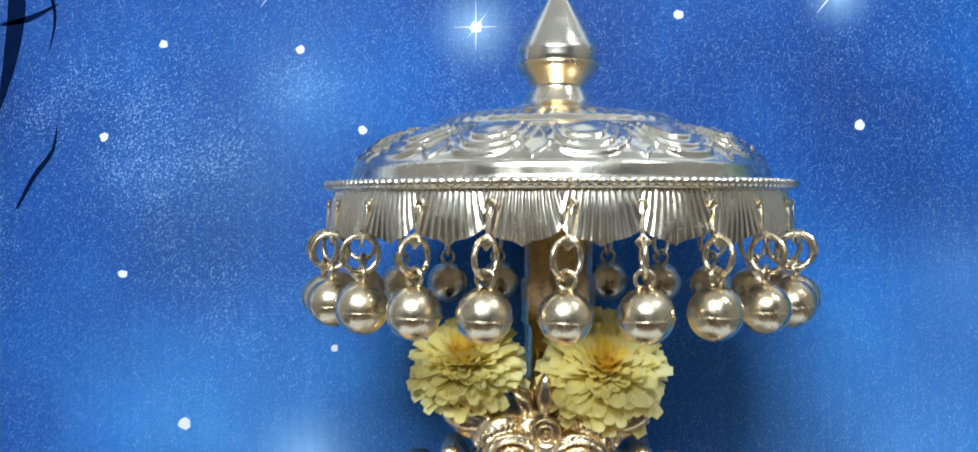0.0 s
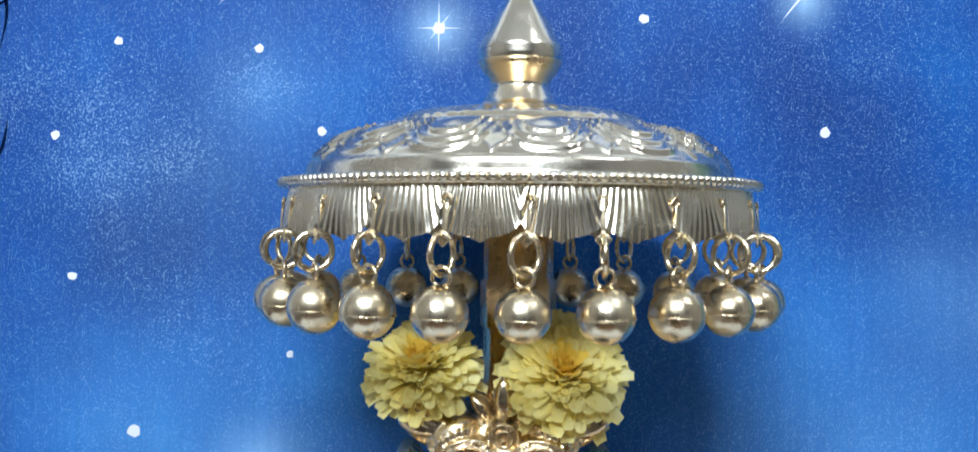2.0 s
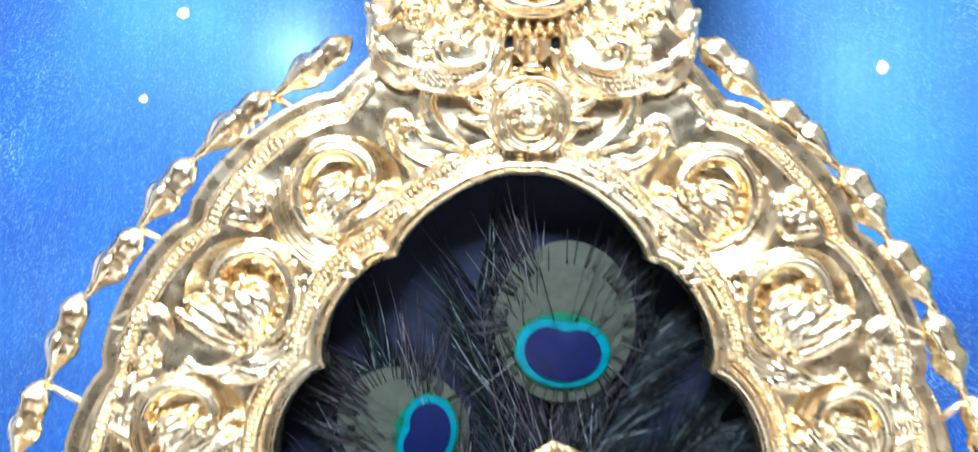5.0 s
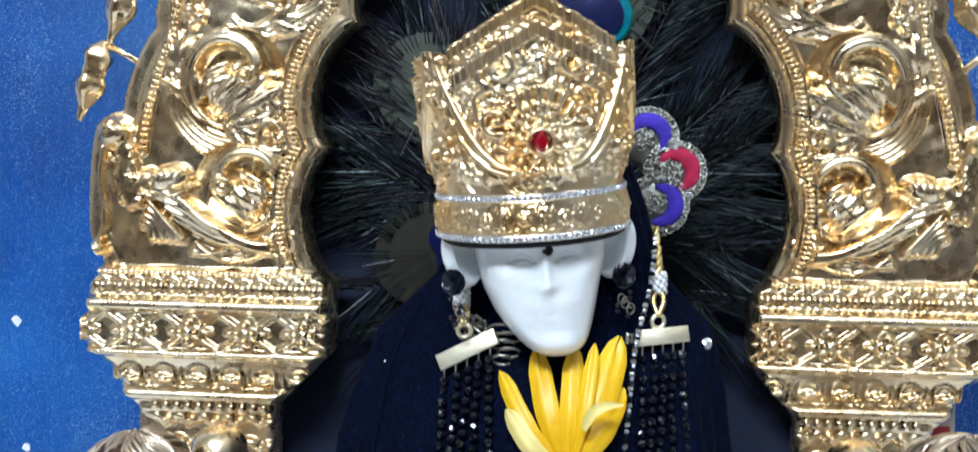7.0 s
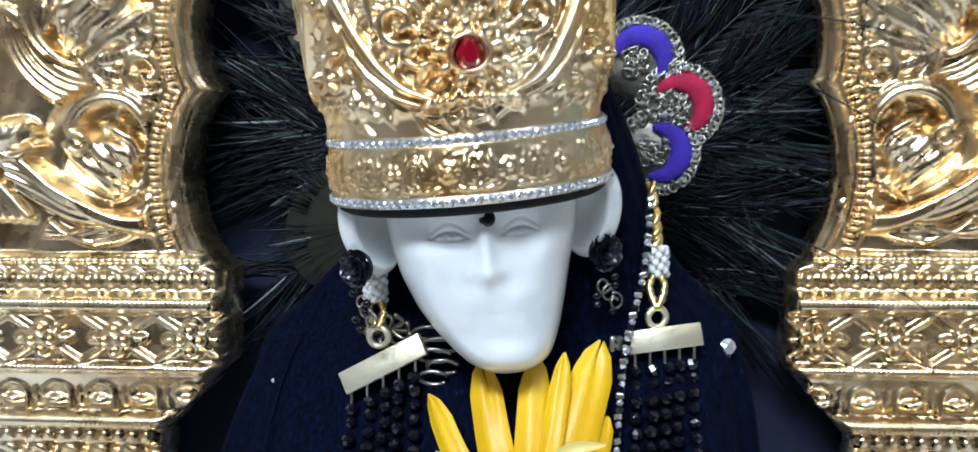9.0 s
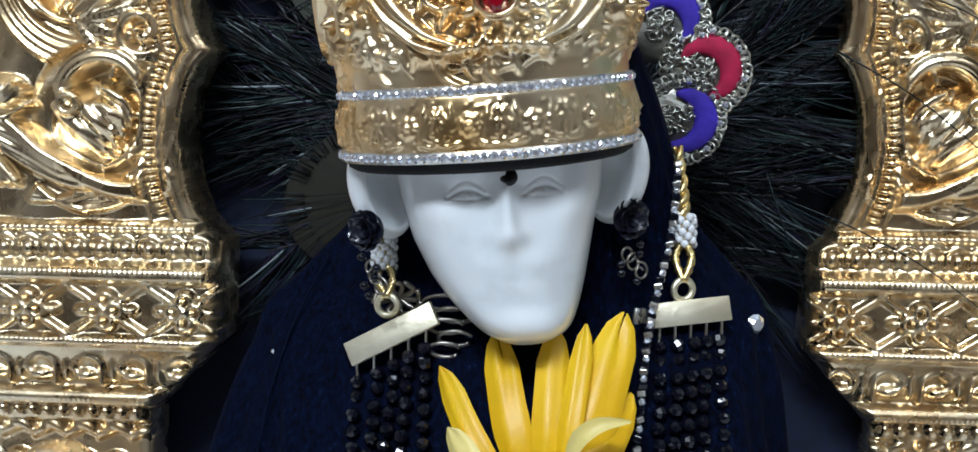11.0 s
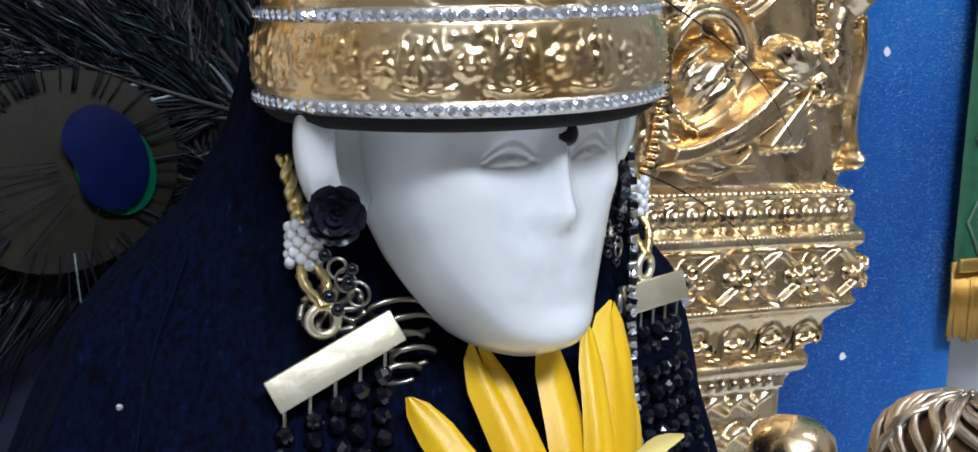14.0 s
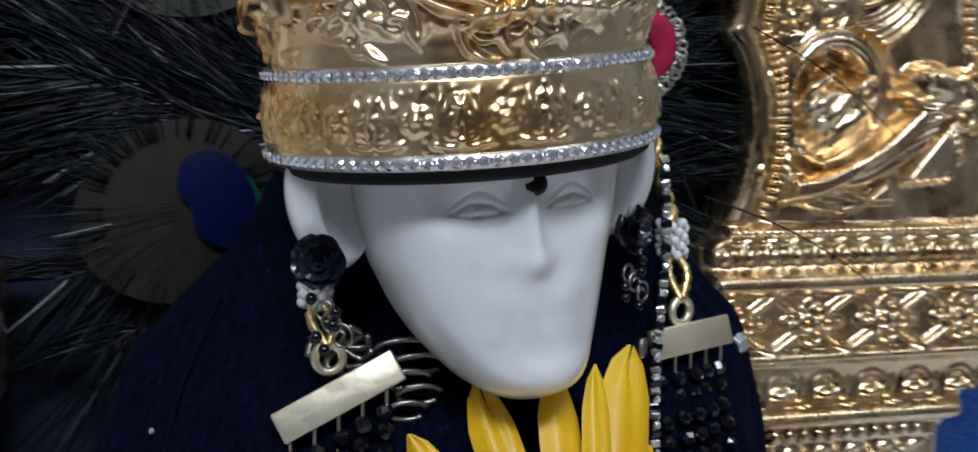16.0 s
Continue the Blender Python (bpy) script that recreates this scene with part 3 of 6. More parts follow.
for k in range(N_BALL):
    an = 360 * k / N_BALL - 90 + 0.6
    ca, sa = math.cos(radians(an)), math.sin(radians(an))
    tw = rs.uniform(-25, 25)
    sz = rs.uniform(0.97, 1.04)
    b = new("hanging_ball")
    b.parent = umbrella
    b.location = (9.1 * ca * C, 9.1 * sa * C, 0)
    b.rotation_euler = (0, radians(rs.uniform(-3, 3)), radians(an + 90 + tw))
    sph = ball(0.9 * sz, 16, 24)
    body = join(sph, moved(ring(0.91 * sz, 0.025, 30, 5), place(0, 0, -0.12, 90)))
    put("ball", body, M_BALL, b)
    put("hook", moved(box(0.42, 0.1, 0.42, 0.04), place(0, -0.03, 2.35, 0, 45)), M_BALL, b)
    put("rivet", moved(ring(0.15, 0.06, 14, 6), place(0, 0.22, 3.55)), M_BALL, b)
    put("strap", moved(box(0.16, 0.07, 1.0, 0.03), place(0, 0.14, 2.95, -4)), M_BALL, b)
    put("loop", moved(ring(0.3, 0.075), place(0, 0, 1.16)), M_BALL, b)
    put("link_ring", moved(ring(0.63, 0.105), place(0, -0.05, 1.85, 0, 0, 80 + rs.uniform(-25, 25))), M_BALL, b)

# ---- throne arch ----
def right_leg(X, Z):
    """How far a point belongs to the lower right leg, which stands wider and further back."""
    return np.clip((44 - Z) / 7, 0, 1) * np.clip(np.asarray(X) / 6, 0, 1)


def shear(X, Z):
    X = np.asarray(X, float)
    return X - 0.5 - (51 - Z) * 0.03 + right_leg(X, Z) * (0.083 * np.minimum(51 - Z, 14.25) - 0.075 * np.clip(X - 9.4, 0, None))


def arc(p, q, bulge, n=14):
    """Points from p to q on an arc that swells to the left of the way by bulge."""
    p, q = np.array(p, float), np.array(q, float)
    u = np.linspace(0, 1, n)[:, None]
    d = q - p
    nrm = np.array([-d[1], d[0]])
    nrm /= np.linalg.norm(nrm)
    return p + d * u + nrm * bulge * (4 * u * (1 - u)) ** 0.72


def chain(*parts):
    out = [parts[0]]
    for p in parts[1:]:
        out.append(p[1:])
    return np.vstack(out)


INNER = chain(arc((0, 50.6), (5.25, 47.1), 0.9), arc((5.25, 47.1), (8.0, 42.4), 1.05), arc((8.0, 42.4), (9.3, 36.8), 1.25), arc((9.3, 36.8), (8.9, 30.6), 1.2), arc((8.9, 30.6), (8.9, 27.3), 0, 4), arc((8.9, 27.3), (11.4, 24.7), 0, 6), arc((11.4, 24.7), (11.5, 19.9), 0, 6))
OUTER = chain(arc((0, 56), (6.6, 55.7), 0), arc((6.6, 55.8), (8.3, 54.0), 0, 8), arc((8.3, 54.0), (14.2, 48.6), 1.0), arc((14.2, 48.6), (17.5, 42.2), 0.85), arc((17.5, 42.2), (19.0, 38.4), 0.3, 8), arc((19.0, 38.4), (20.3, 37.7), 0.15, 5),
              arc((20.3, 37.7), (20.5, 32.4), 0.2), arc((20.4, 32.4), (19.8, 31.2), 0, 4), arc((19.8, 31.2), (20.4, 30.3), 0, 4), arc((20.4, 30.3), (20.4, 27.2), 0, 6), arc((20.4, 27.2), (19.1, 26.5), 0, 4), arc((19.1, 26.5), (18.6, 25.0), 0, 5), arc((18.6, 25.0), (18.0, 24.6), 0, 4), arc((18.0, 24.6), (17.9, 19.9), 0, 4))


def inside(px, pz, X, Z):
    c = np.zeros(X.shape, bool)
    for i in range(len(px)):
        x1, z1, x2, z2 = px[i - 1], pz[i - 1], px[i], pz[i]
        if z1 == z2:
            continue
        c ^= ((z1 > Z) != (z2 > Z)) & (X < (x2 - x1) * (Z - z1) / (z2 - z1) + x1)
    return c


STEP = 0.047
SCROLLS = ((7.45, 49.75, 2.05, 1), (11.65, 45.35, 2.1, -1), (13.55, 39.75, 2.1, 1), (13.25, 34.85, 1.9, -1))


ROPE_OUT = chain(arc((6.9, 54.1), (7.75, 53.05), 0, 6), arc((7.75, 53.05), (12.95, 48.3), 0.85, 30), arc((12.95, 48.3), (16.45, 41.9), 0.75, 30), arc((16.45, 41.9), (17.85, 36.6), 0.25, 20))


def offset_line(P, d):
    """The polyline moved to its left by d."""
    T = np.gradient(P, axis=0)
    N = np.stack([-T[:, 1], T[:, 0]], 1)
    N /= np.linalg.norm(N, axis=1)[:, None] + 1e-9
    return P + N * d


def arch_half(seed):
    rnd = random.Random(seed)
    R = Relief(0, 20.8, 20, 56.2, STEP)
    X, Z = R.X, R.Z
    ring_px = np.r_[INNER[:, 0], OUTER[::-1, 0]]
    ring_pz = np.r_[INNER[:, 1], OUTER[::-1, 1]]
    keep = inside(ring_px, ring_pz, X, Z)
    din, sin_ = polygon_side(INNER[:, 0], INNER[:, 1], X, Z)
    dout, sout = polygon_side(OUTER[:, 0], OUTER[:, 1], X, Z)
    up = Z > 31.25
    drope, _ = polygon_side(ROPE_OUT[:, 0], ROPE_OUT[:, 1], X, Z)
    # inner edge: rolled lip, flat, rope of beads; outer edge: sloped fall, rope of beads
    lip = 0.45 * np.sqrt(np.clip(1 - ((din - 0.36) / 0.38) ** 2, 0, 1))
    bed = 0.55 * np.clip(din / 0.25, 0, 1) ** 0.5
    slope = np.where(dout < 0.8, 0.1 + 0.1 * np.clip(dout / 0.2, 0, 1), 0.62)
    bandz = np.minimum(np.where(din < 1.2, bed, 0.62), slope)
    wave = 0.07 * np.sin(X * 1.6 + Z * 1.0) * np.sin(Z * 1.3 - X * 0.7) + 0.015 * np.sin(X * 5.3 - Z * 2.2) * np.sin(Z * 4.7 + X * 1.9)
    R.h = np.where(up, np.maximum(np.where(din < 0.72, 0.4 + lip, -9), bandz) + wave * (din > 1.3) * (dout > 1.1), 0.5)
    # ridge beside each rope
    for d, w in ((din - 0.80, 0.07), (din - 1.42, 0.09), (drope - 0.26, 0.08)):
        R.h = np.where(up, R.h + 0.14 * np.sqrt(np.clip(1 - (d / w) ** 2, 0, 1)), R.h)
    B = 0.55
    panel = up & (din > 1.5) & ((dout > 1.4) | ((Z < 38.3) & (X > 17.9) & (dout > 0.15)))
    floor_h = R.h.copy()
    # small drops on the ground between the scrolls
    for _ in range(12):
        x, z = rnd.uniform(4, 20), rnd.uniform(32, 53)
        i, j = int((z - 20) / STEP), int(x / STEP)
        if panel[i, j]:
            R.leaf(x, z, rnd.uniform(0, 360), rnd.uniform(0.8, 1.5), rnd.uniform(0.2, 0.34), rnd.uniform(0.2, 0.3), B, rnd.choice((-90, 90, 60, -60)), False)
    # open volutes: a broad polished band round a hollow, an acanthus leaf curling to an eye inside
    for n, (x, z, r, se) in enumerate(SCROLLS):
        st = 245 if se < 0 else 295
        sl = R.window((x - r * 1.3, z - r * 1.3), (x + r * 1.3, z + r * 1.3))
        q = np.hypot(R.X[sl] - x, R.Z[sl] - z) / (r * 1.12)
        R.h[sl] = np.where(q < 1, B - 0.5 + 0.48 * q ** 4, R.h[sl])

        def at(ang, rad):
            return np.array([x + r * rad * math.cos(radians(st + se * ang)), z + r * rad * math.sin(radians(st + se * ang))])

        def sweep(a0, a1, r0, r1, count=26, ease=1.0):
            u = np.linspace(0, 1, count)
            return np.array([at(a0 + (a1 - a0) * k, r0 + (r1 - r0) * k ** ease) for k in u])

        # parallel flutes feeding the band from the root
        for k in range(4):
            R.stroke(np.vstack([sweep(-62, -30, 1.95 - 0.1 * k, 1.34 + 0.13 * k, 9), sweep(-28, 95 - 12 * k, 1.3 + 0.13 * k, 1.2 + 0.11 * k, 22)]), np.r_[np.linspace(0.12, 0.16, 9), np.linspace(0.16, 0.06, 22)], 0.42 + 0.06 * (k % 2), B - 0.12, 0.6)
        # swollen ground of the leaf, and the band: a wide flat curl with a raised rim
        c0 = at(-40, 0.30)
        R.dome(c0[0], c0[1], 0.80 * r, 0.80 * r, 0.5, B - 0.36, 0, 0.8)
        u = np.linspace(0, 1, 80)
        rad = 1.0 - 0.64 * np.clip((u - 0.5) / 0.5, 0, 1) ** 1.25
        P = np.array([at(-12 + 262 * k, q) for k, q in zip(u, rad)])
        W = np.interp(u, [0, 0.25, 0.7, 0.92, 1], [0.14, 0.30, 0.36, 0.32, 0.22]) * r / 2.0
        R.stroke(P, W, 0.66 + 0.3 * u, B - 0.22, 0.42)
        Q = np.array([at(-12 + 262 * k, q + w / r * 0.86) for k, q, w in zip(u, rad, W)])
        R.stroke(Q[8:70], 0.085, 0.95, B - 0.22, 0.6)
        if n < 2:
            R.beads(Q[18:52], 0.13, 0.09, 0.10, B + 0.66)
        # the inner acanthus: fat fingers fanning from the stem through the open side
        ex, ez = at(222, 0.34)
        for k, (p0, p1, p2, w, hh) in enumerate((((-16, 1.10), (-52, 0.98), (-100, 1.30), 0.36, 0.62), ((-8, 0.95), (-46, 0.66), (-106, 0.98), 0.46, 0.80), ((0, 0.86), (-30, 0.42), (-122, 0.66), 0.48, 0.92),
                                               ((10, 0.78), (15, 0.34), (-150, 0.30), 0.46, 0.98), ((24, 0.74), (52, 0.46), (128, 0.12), 0.42, 0.90), ((40, 0.76), (78, 0.60), (135, 0.42), 0.30, 0.78))):
            if n == 3 and k < 2:
                continue
            c = curve_pts([at(*p0), at(*p1), at(*p2)], 22)
            u = np.linspace(0, 1, 22)
            R.stroke(c, np.interp(u, [0, 0.6, 0.9, 1], [0.3, 1.0, 0.85, 0.55]) * w * r / 2, np.interp(u, [0, 0.6, 1], [0.55, 1.0, 0.85]) * hh, B - 0.3, 0.5)
            # a crease on each side of the finger's back
            for sd in (-0.42, 0.42):
                R.stroke(offset_line(c, sd * w * r / 2)[4:19], 0.07, hh * 0.86, B - 0.22, 0.6)
        R.dome(ex, ez, 0.62, 0.62, 1.0, B - 0.25)
        R.torus(ex, ez, 0.30, 0.2, 1.12, B - 0.2)
        R.dome(ex, ez, 0.10, 0.10, 0.85, B - 0.2)
        hole = R.window((ex - 0.5, ez - 0.5), (ex + 0.5, ez + 0.5))
        R.h[hole] -= 0.35 * np.exp(-((R.X[hole] - ex - 0.05 * se) ** 2 + (R.Z[hole] - ez + 0.08) ** 2) / 0.012)
    # sprays thrown into the gaps: x, z, direction, flutes, length, bend
    for x, z, ang, cnt, L, bend in ((11.0, 48.2, 75, 4, 1.6, -50), (15.6, 44.9, 255, 5, 2.1, 55), (14.9, 43.6, 60, 3, 1.5, -60), (15.7, 38.6, 110, 4, 2.0, -60), (13.9, 37.9, 215, 3, 2.6, -45),
                                    (4.9, 50.6, 150, 3, 1.7, 60), (9.3, 47.2, 300, 3, 1.6, 60), (12.0, 42.6, 200, 3, 1.5, -60), (16.2, 40.3, 80, 3, 1.7, 40)):
        for k in range(cnt):
            a0 = ang + (k - (cnt - 1) / 2) * 26
            R.leaf(x, z, a0, L * (1 - 0.08 * abs(k - cnt / 2)), 0.30, 0.55 - 0.04 * (k % 2), B - 0.05, bend, True)
    for x, z in ((10.75, 49.6), (11.3, 49.95), (11.05, 49.1), (11.6, 49.35), (15.2, 42.6), (15.7, 42.9), (15.6, 42.3)):
        R.dome(x, z, 0.32, 0.32, 0.5, B)
    # small curl on the inner side between the two lower volutes
    R.spiral(11.6, 37.4, 0.85, 1.2, 250, 1, 0.3, 0.62, B - 0.05, [(12.6, 35.9), (12.3, 36.4)], 0.2)
    for k in range(3):
        R.leaf(11.2 + 0.35 * k, 38.3, 95 - 25 * k, 1.1, 0.25, 0.45, B, -30)
    # acanthus beside the boss under the mask, long smooth leaf below it
    for k in range(5):
        R.stroke(curve_pts([(2.4, 51.5), (3.3 + 0.1 * k, 51.9 + 0.16 * k), (4.1 + 0.05 * k, 52.2 + 0.4 * k), (4.6 - 0.22 * k, 52.5 + 0.55 * k)], 16), np.interp(np.linspace(0, 1, 16), [0, 0.6, 1], [0.12, 0.26, 0.16]), 0.62, B, 0.5, 0.2)
    R.stroke(curve_pts([(1.8, 51.1), (3.0, 50.85), (4.3, 50.95), (5.3, 51.6), (5.6, 52.4)], 20), np.interp(np.linspace(0, 1, 20), [0, 0.5, 1], [0.2, 0.42, 0.16]), 0.55, B, 0.45)
    R.spiral(5.3, 52.6, 0.6, 1.1, 270, 1, 0.24, 0.55, B)
    # carved bird: egg-shaped body, scaled neck, long tail plumes sweeping to a curled end
    for k in range(4):
        R.stroke(curve_pts([(17.2 - 0.35 * k, 34.85 - 0.42 * k), (16.0 - 0.3 * k, 34.5 - 0.5 * k), (14.9 - 0.3 * k, 33.6 - 0.36 * k), (13.9 - 0.25 * k, 33.05 - 0.22 * k)], 20), np.interp(np.linspace(0, 1, 20), [0, 0.35, 0.9, 1], [0.2, 0.29, 0.25, 0.14]), 0.85 - 0.05 * k, B, 0.5)
    for k in range(5):
        R.stroke(curve_pts([(17.4 + 0.1 * k, 34.3 - 0.3 * k), (16.7 + 0.16 * k, 33.5 - 0.12 * k), (15.8 + 0.36 * k, 32.5 + 0.02 * k)], 14), np.interp(np.linspace(0, 1, 14), [0, 0.7, 1], [0.12, 0.25, 0.2]), 0.6, B - 0.05, 0.5)
    R.stroke(curve_pts([(14.3, 33.2), (13.2, 32.6), (12.2, 32.3), (11.2, 32.35), (10.8, 32.75)], 24), np.interp(np.linspace(0, 1, 24), [0, 0.7, 1], [0.3, 0.42, 0.3]), 0.85, B, 0.45, 0.2)
    R.spiral(11.1, 32.45, 0.45, 1.1, 60, 1, 0.2, 0.95, B)
    R.dome(16.45, 35.3, 1.12, 0.66, 1.05, B, -14)
    R.stroke(curve_pts([(15.35, 34.95), (16.1, 34.6), (17.0, 34.5), (17.7, 34.75)], 16), 0.1, 0.95, B, 0.6)
    for k in range(5):
        R.stroke(np.array([(15.7 + 0.32 * k, 35.75 - 0.05 * k), (15.95 + 0.32 * k, 35.35 - 0.05 * k)]), 0.06, 0.1, B + 0.95)
    R.stroke(curve_pts([(17.5, 35.2), (18.3, 34.6), (18.7, 35.4), (18.5, 36.4), (18.9, 37.3)], 20), np.linspace(0.62, 0.5, 20), 0.6, B, 0.5)
    for k in range(70):
        v, w = rnd.random(), rnd.uniform(-0.5, 0.5)
        R.dome(18.2 + 0.5 * v + w, 34.0 + 2.6 * v - 0.2 * w, 0.15, 0.15, 0.16, B + 0.45)
    R.dome(19.1, 37.35, 0.85, 0.72, 0.95, B, 20)
    R.torus(19.2, 37.4, 0.3, 0.1, 0.98, B)
    R.stroke(curve_pts([(19.6, 36.7), (19.75, 35.2), (19.5, 33.6), (19.9, 32.2)], 20), np.linspace(0.22, 0.16, 20), 0.5, B, 0.5)
    R.dome(19.95, 32.0, 0.45, 0.4, 0.7, B)
    R.h = np.where(up & ~panel, np.maximum(floor_h, np.minimum(R.h, floor_h + 0.1)), R.h)

    # capital: mouldings stacked below the arch
    cap = ~up
    prof_z = [20, 24.3, 24.45, 24.6, 24.95, 25.05, 25.3, 25.5, 25.65, 26.85, 27.05, 27.25, 27.45, 27.5, 29.2, 29.25, 29.45, 29.75, 29.85, 30.0, 30.75, 30.85, 31.1, 31.25]
    prof_h = [0.3, 0.3, 0.62, 0.62, 0.5, 0.95, 1.05, 0.95, 0.6, 1.05, 1.1, 1.42, 1.35, 1.1, 1.1, 1.3, 1.5, 1.42, 1.05, 0.85, 0.7, 0.9, 0.95, 0.62]
    base = np.interp(Z, prof_z, prof_h)
    edge = np.minimum(np.clip(din / 0.35, 0, 1), np.clip(dout / 0.35, 0, 1)) ** 0.5
    R.h = np.where(cap, base * (0.35 + 0.65 * edge), R.h)
    flut = 0.05 * np.cos(2 * math.pi * X / 0.17)
    for z in (25.2, 27.42, 29.68):
        R.h = np.where(cap & (abs(Z - z) < 0.1), R.h + flut, R.h)
    R.beads(np.array([(9.6, 31.02), (19.8, 31.02)]), 0.25, 0.13, 0.14, 0.95)
    for k in range(13):
        x = 9.6 + 0.83 * k
        R.dome(x, 30.3, 0.26, 0.3, 0.3, 0.78)
        R.stroke(curve_pts([(x - 0.4, 30.15), (x - 0.38, 30.6), (x, 30.75), (x + 0.38, 30.6), (x + 0.4, 30.15)], 12), 0.1, 0.25, 0.78)
        R.leaf(x + 0.41, 30.05, 90, 0.6, 0.12, 0.25, 0.78)
    for k in range(5):
        x = 8.56 + 2.68 * k
        for s1 in (1, -1):
            R.stroke(np.array([(x, 28.35 - 0.85 * s1), (x + 2.68, 28.35 + 0.85 * s1)]), 0.13, 0.26, 1.08)
        cx = x + 1.34
        for px, pz in ((-0.36, 0), (0.36, 0), (0, 0.36), (0, -0.36)):
            R.torus(cx + px * 0.98, 28.35 + pz * 0.98, 0.22, 0.13, 0.36, 1.1)
        R.dome(cx, 28.35, 0.17, 0.17, 0.45, 1.1)
        R.dome(cx + 0.82, 28.35, 0.28, 0.17, 0.3, 1.1)
        R.dome(cx - 0.82, 28.35, 0.28, 0.17, 0.3, 1.1)
    for k in range(6):
        x = 10.2 + 1.6 * k
        R.stroke(curve_pts([(x - 0.55, 25.8), (x - 0.5, 26.5), (x, 26.75), (x + 0.45, 26.4), (x + 0.2, 26.1)], 14), 0.15, 0.32, 0.78)
        R.dome(x + 0.02, 26.1, 0.42, 0.22, 0.4, 0.75)
        R.leaf(x + 0.72, 25.8, 90, 0.95, 0.16, 0.3, 0.78)
    R.beads(np.array([(11.6, 24.75), (17.2, 24.75)]), 0.52, 0.22, 0.25, 0.5)
    for k in range(5):
        x = 12.0 + 1.15 * k
        for m in range(4):
            z = 23.8 - 1.15 * m
            R.leaf(x, z, 60, 1.1, 0.22, 0.35, 0.35, -70)
            R.leaf(x + 0.1, z - 0.1, 120, 0.9, 0.2, 0.32, 0.35, 70)
    R.soften(3)
    return R, keep


throne = thing("throne_arch", "embossed gold arch with scrollwork framing a seated statue", "throne arch", (0, -1.4, 0))
R, keep = arch_half(5)
right = R.sheet(keep, 0.0, 1.3, shear)
right[0][:, 1] += 1.3 * right_leg(right[0][:, 0], right[0][:, 2])
R2, keep2 = arch_half(11)
left = R2.sheet(keep2, 0.0, 1.3, lambda X, Z: shear(-X, Z))
fast_put("arch_panel", right, M_GOLD, throne)
fast_put("arch_panel", (left[0], left[1][:, ::-1]), M_GOLD, throne)


def bead_rope(relief, line, d, pitch, size, sx):
    """Hammered beads standing on the sheet along an offset of its edge."""
    P = offset_line(line, d)
    gap, _ = polygon_side(line[:, 0], line[:, 1], P[:, 0], P[:, 1])
    P = P[(gap >= abs(d) * 0.97) & (P[:, 1] > 31.3) & (P[:, 0] > 0.2)]
    s = np.r_[0, np.cumsum(np.linalg.norm(np.diff(P, axis=0), axis=1))]
    b = ball(1, 6, 8)
    out = []
    for u in np.arange(pitch / 2, s[-1], pitch):
        px, pz = np.interp(u, s, P[:, 0]), np.interp(u, s, P[:, 1])
        qx, qz = np.interp(u + 0.2, s, P[:, 0]), np.interp(u + 0.2, s, P[:, 1])
        i, j = int((pz - 20) / STEP), int(px / STEP)
        turn = -math.degrees(math.atan2(qz - pz, (qx - px))) * sx
        out.append(moved(b, place(float(shear(sx * px, pz)), -float(relief.h[i, j]) - 0.02 + 1.3 * float(right_leg(sx * px, pz)), pz, 0, turn, 0, size)))
    return join(*out)


fine_in, fine_out = curve_pts(INNER, 400), ROPE_OUT
for sx, rel in ((1, R), (-1, R2)):
    put("bead_rope", bead_rope(rel, fine_in, 1.10, 0.235, (0.105, 0.20, 0.21), sx), M_GOLD, throne)
    put("bead_rope", bead_rope(rel, fine_out, 0.0, 0.28, (0.125, 0.18, 0.15), sx), M_GOLD, throne)
for sx in (-1, 1):
    put("pillar", moved(box(6.3, 2.6, 20.5, 0.2), place(-16.05 if sx < 0 else 14.3, 1.0 if sx < 0 else 2.3, 10.1)), M_GOLD, throne)

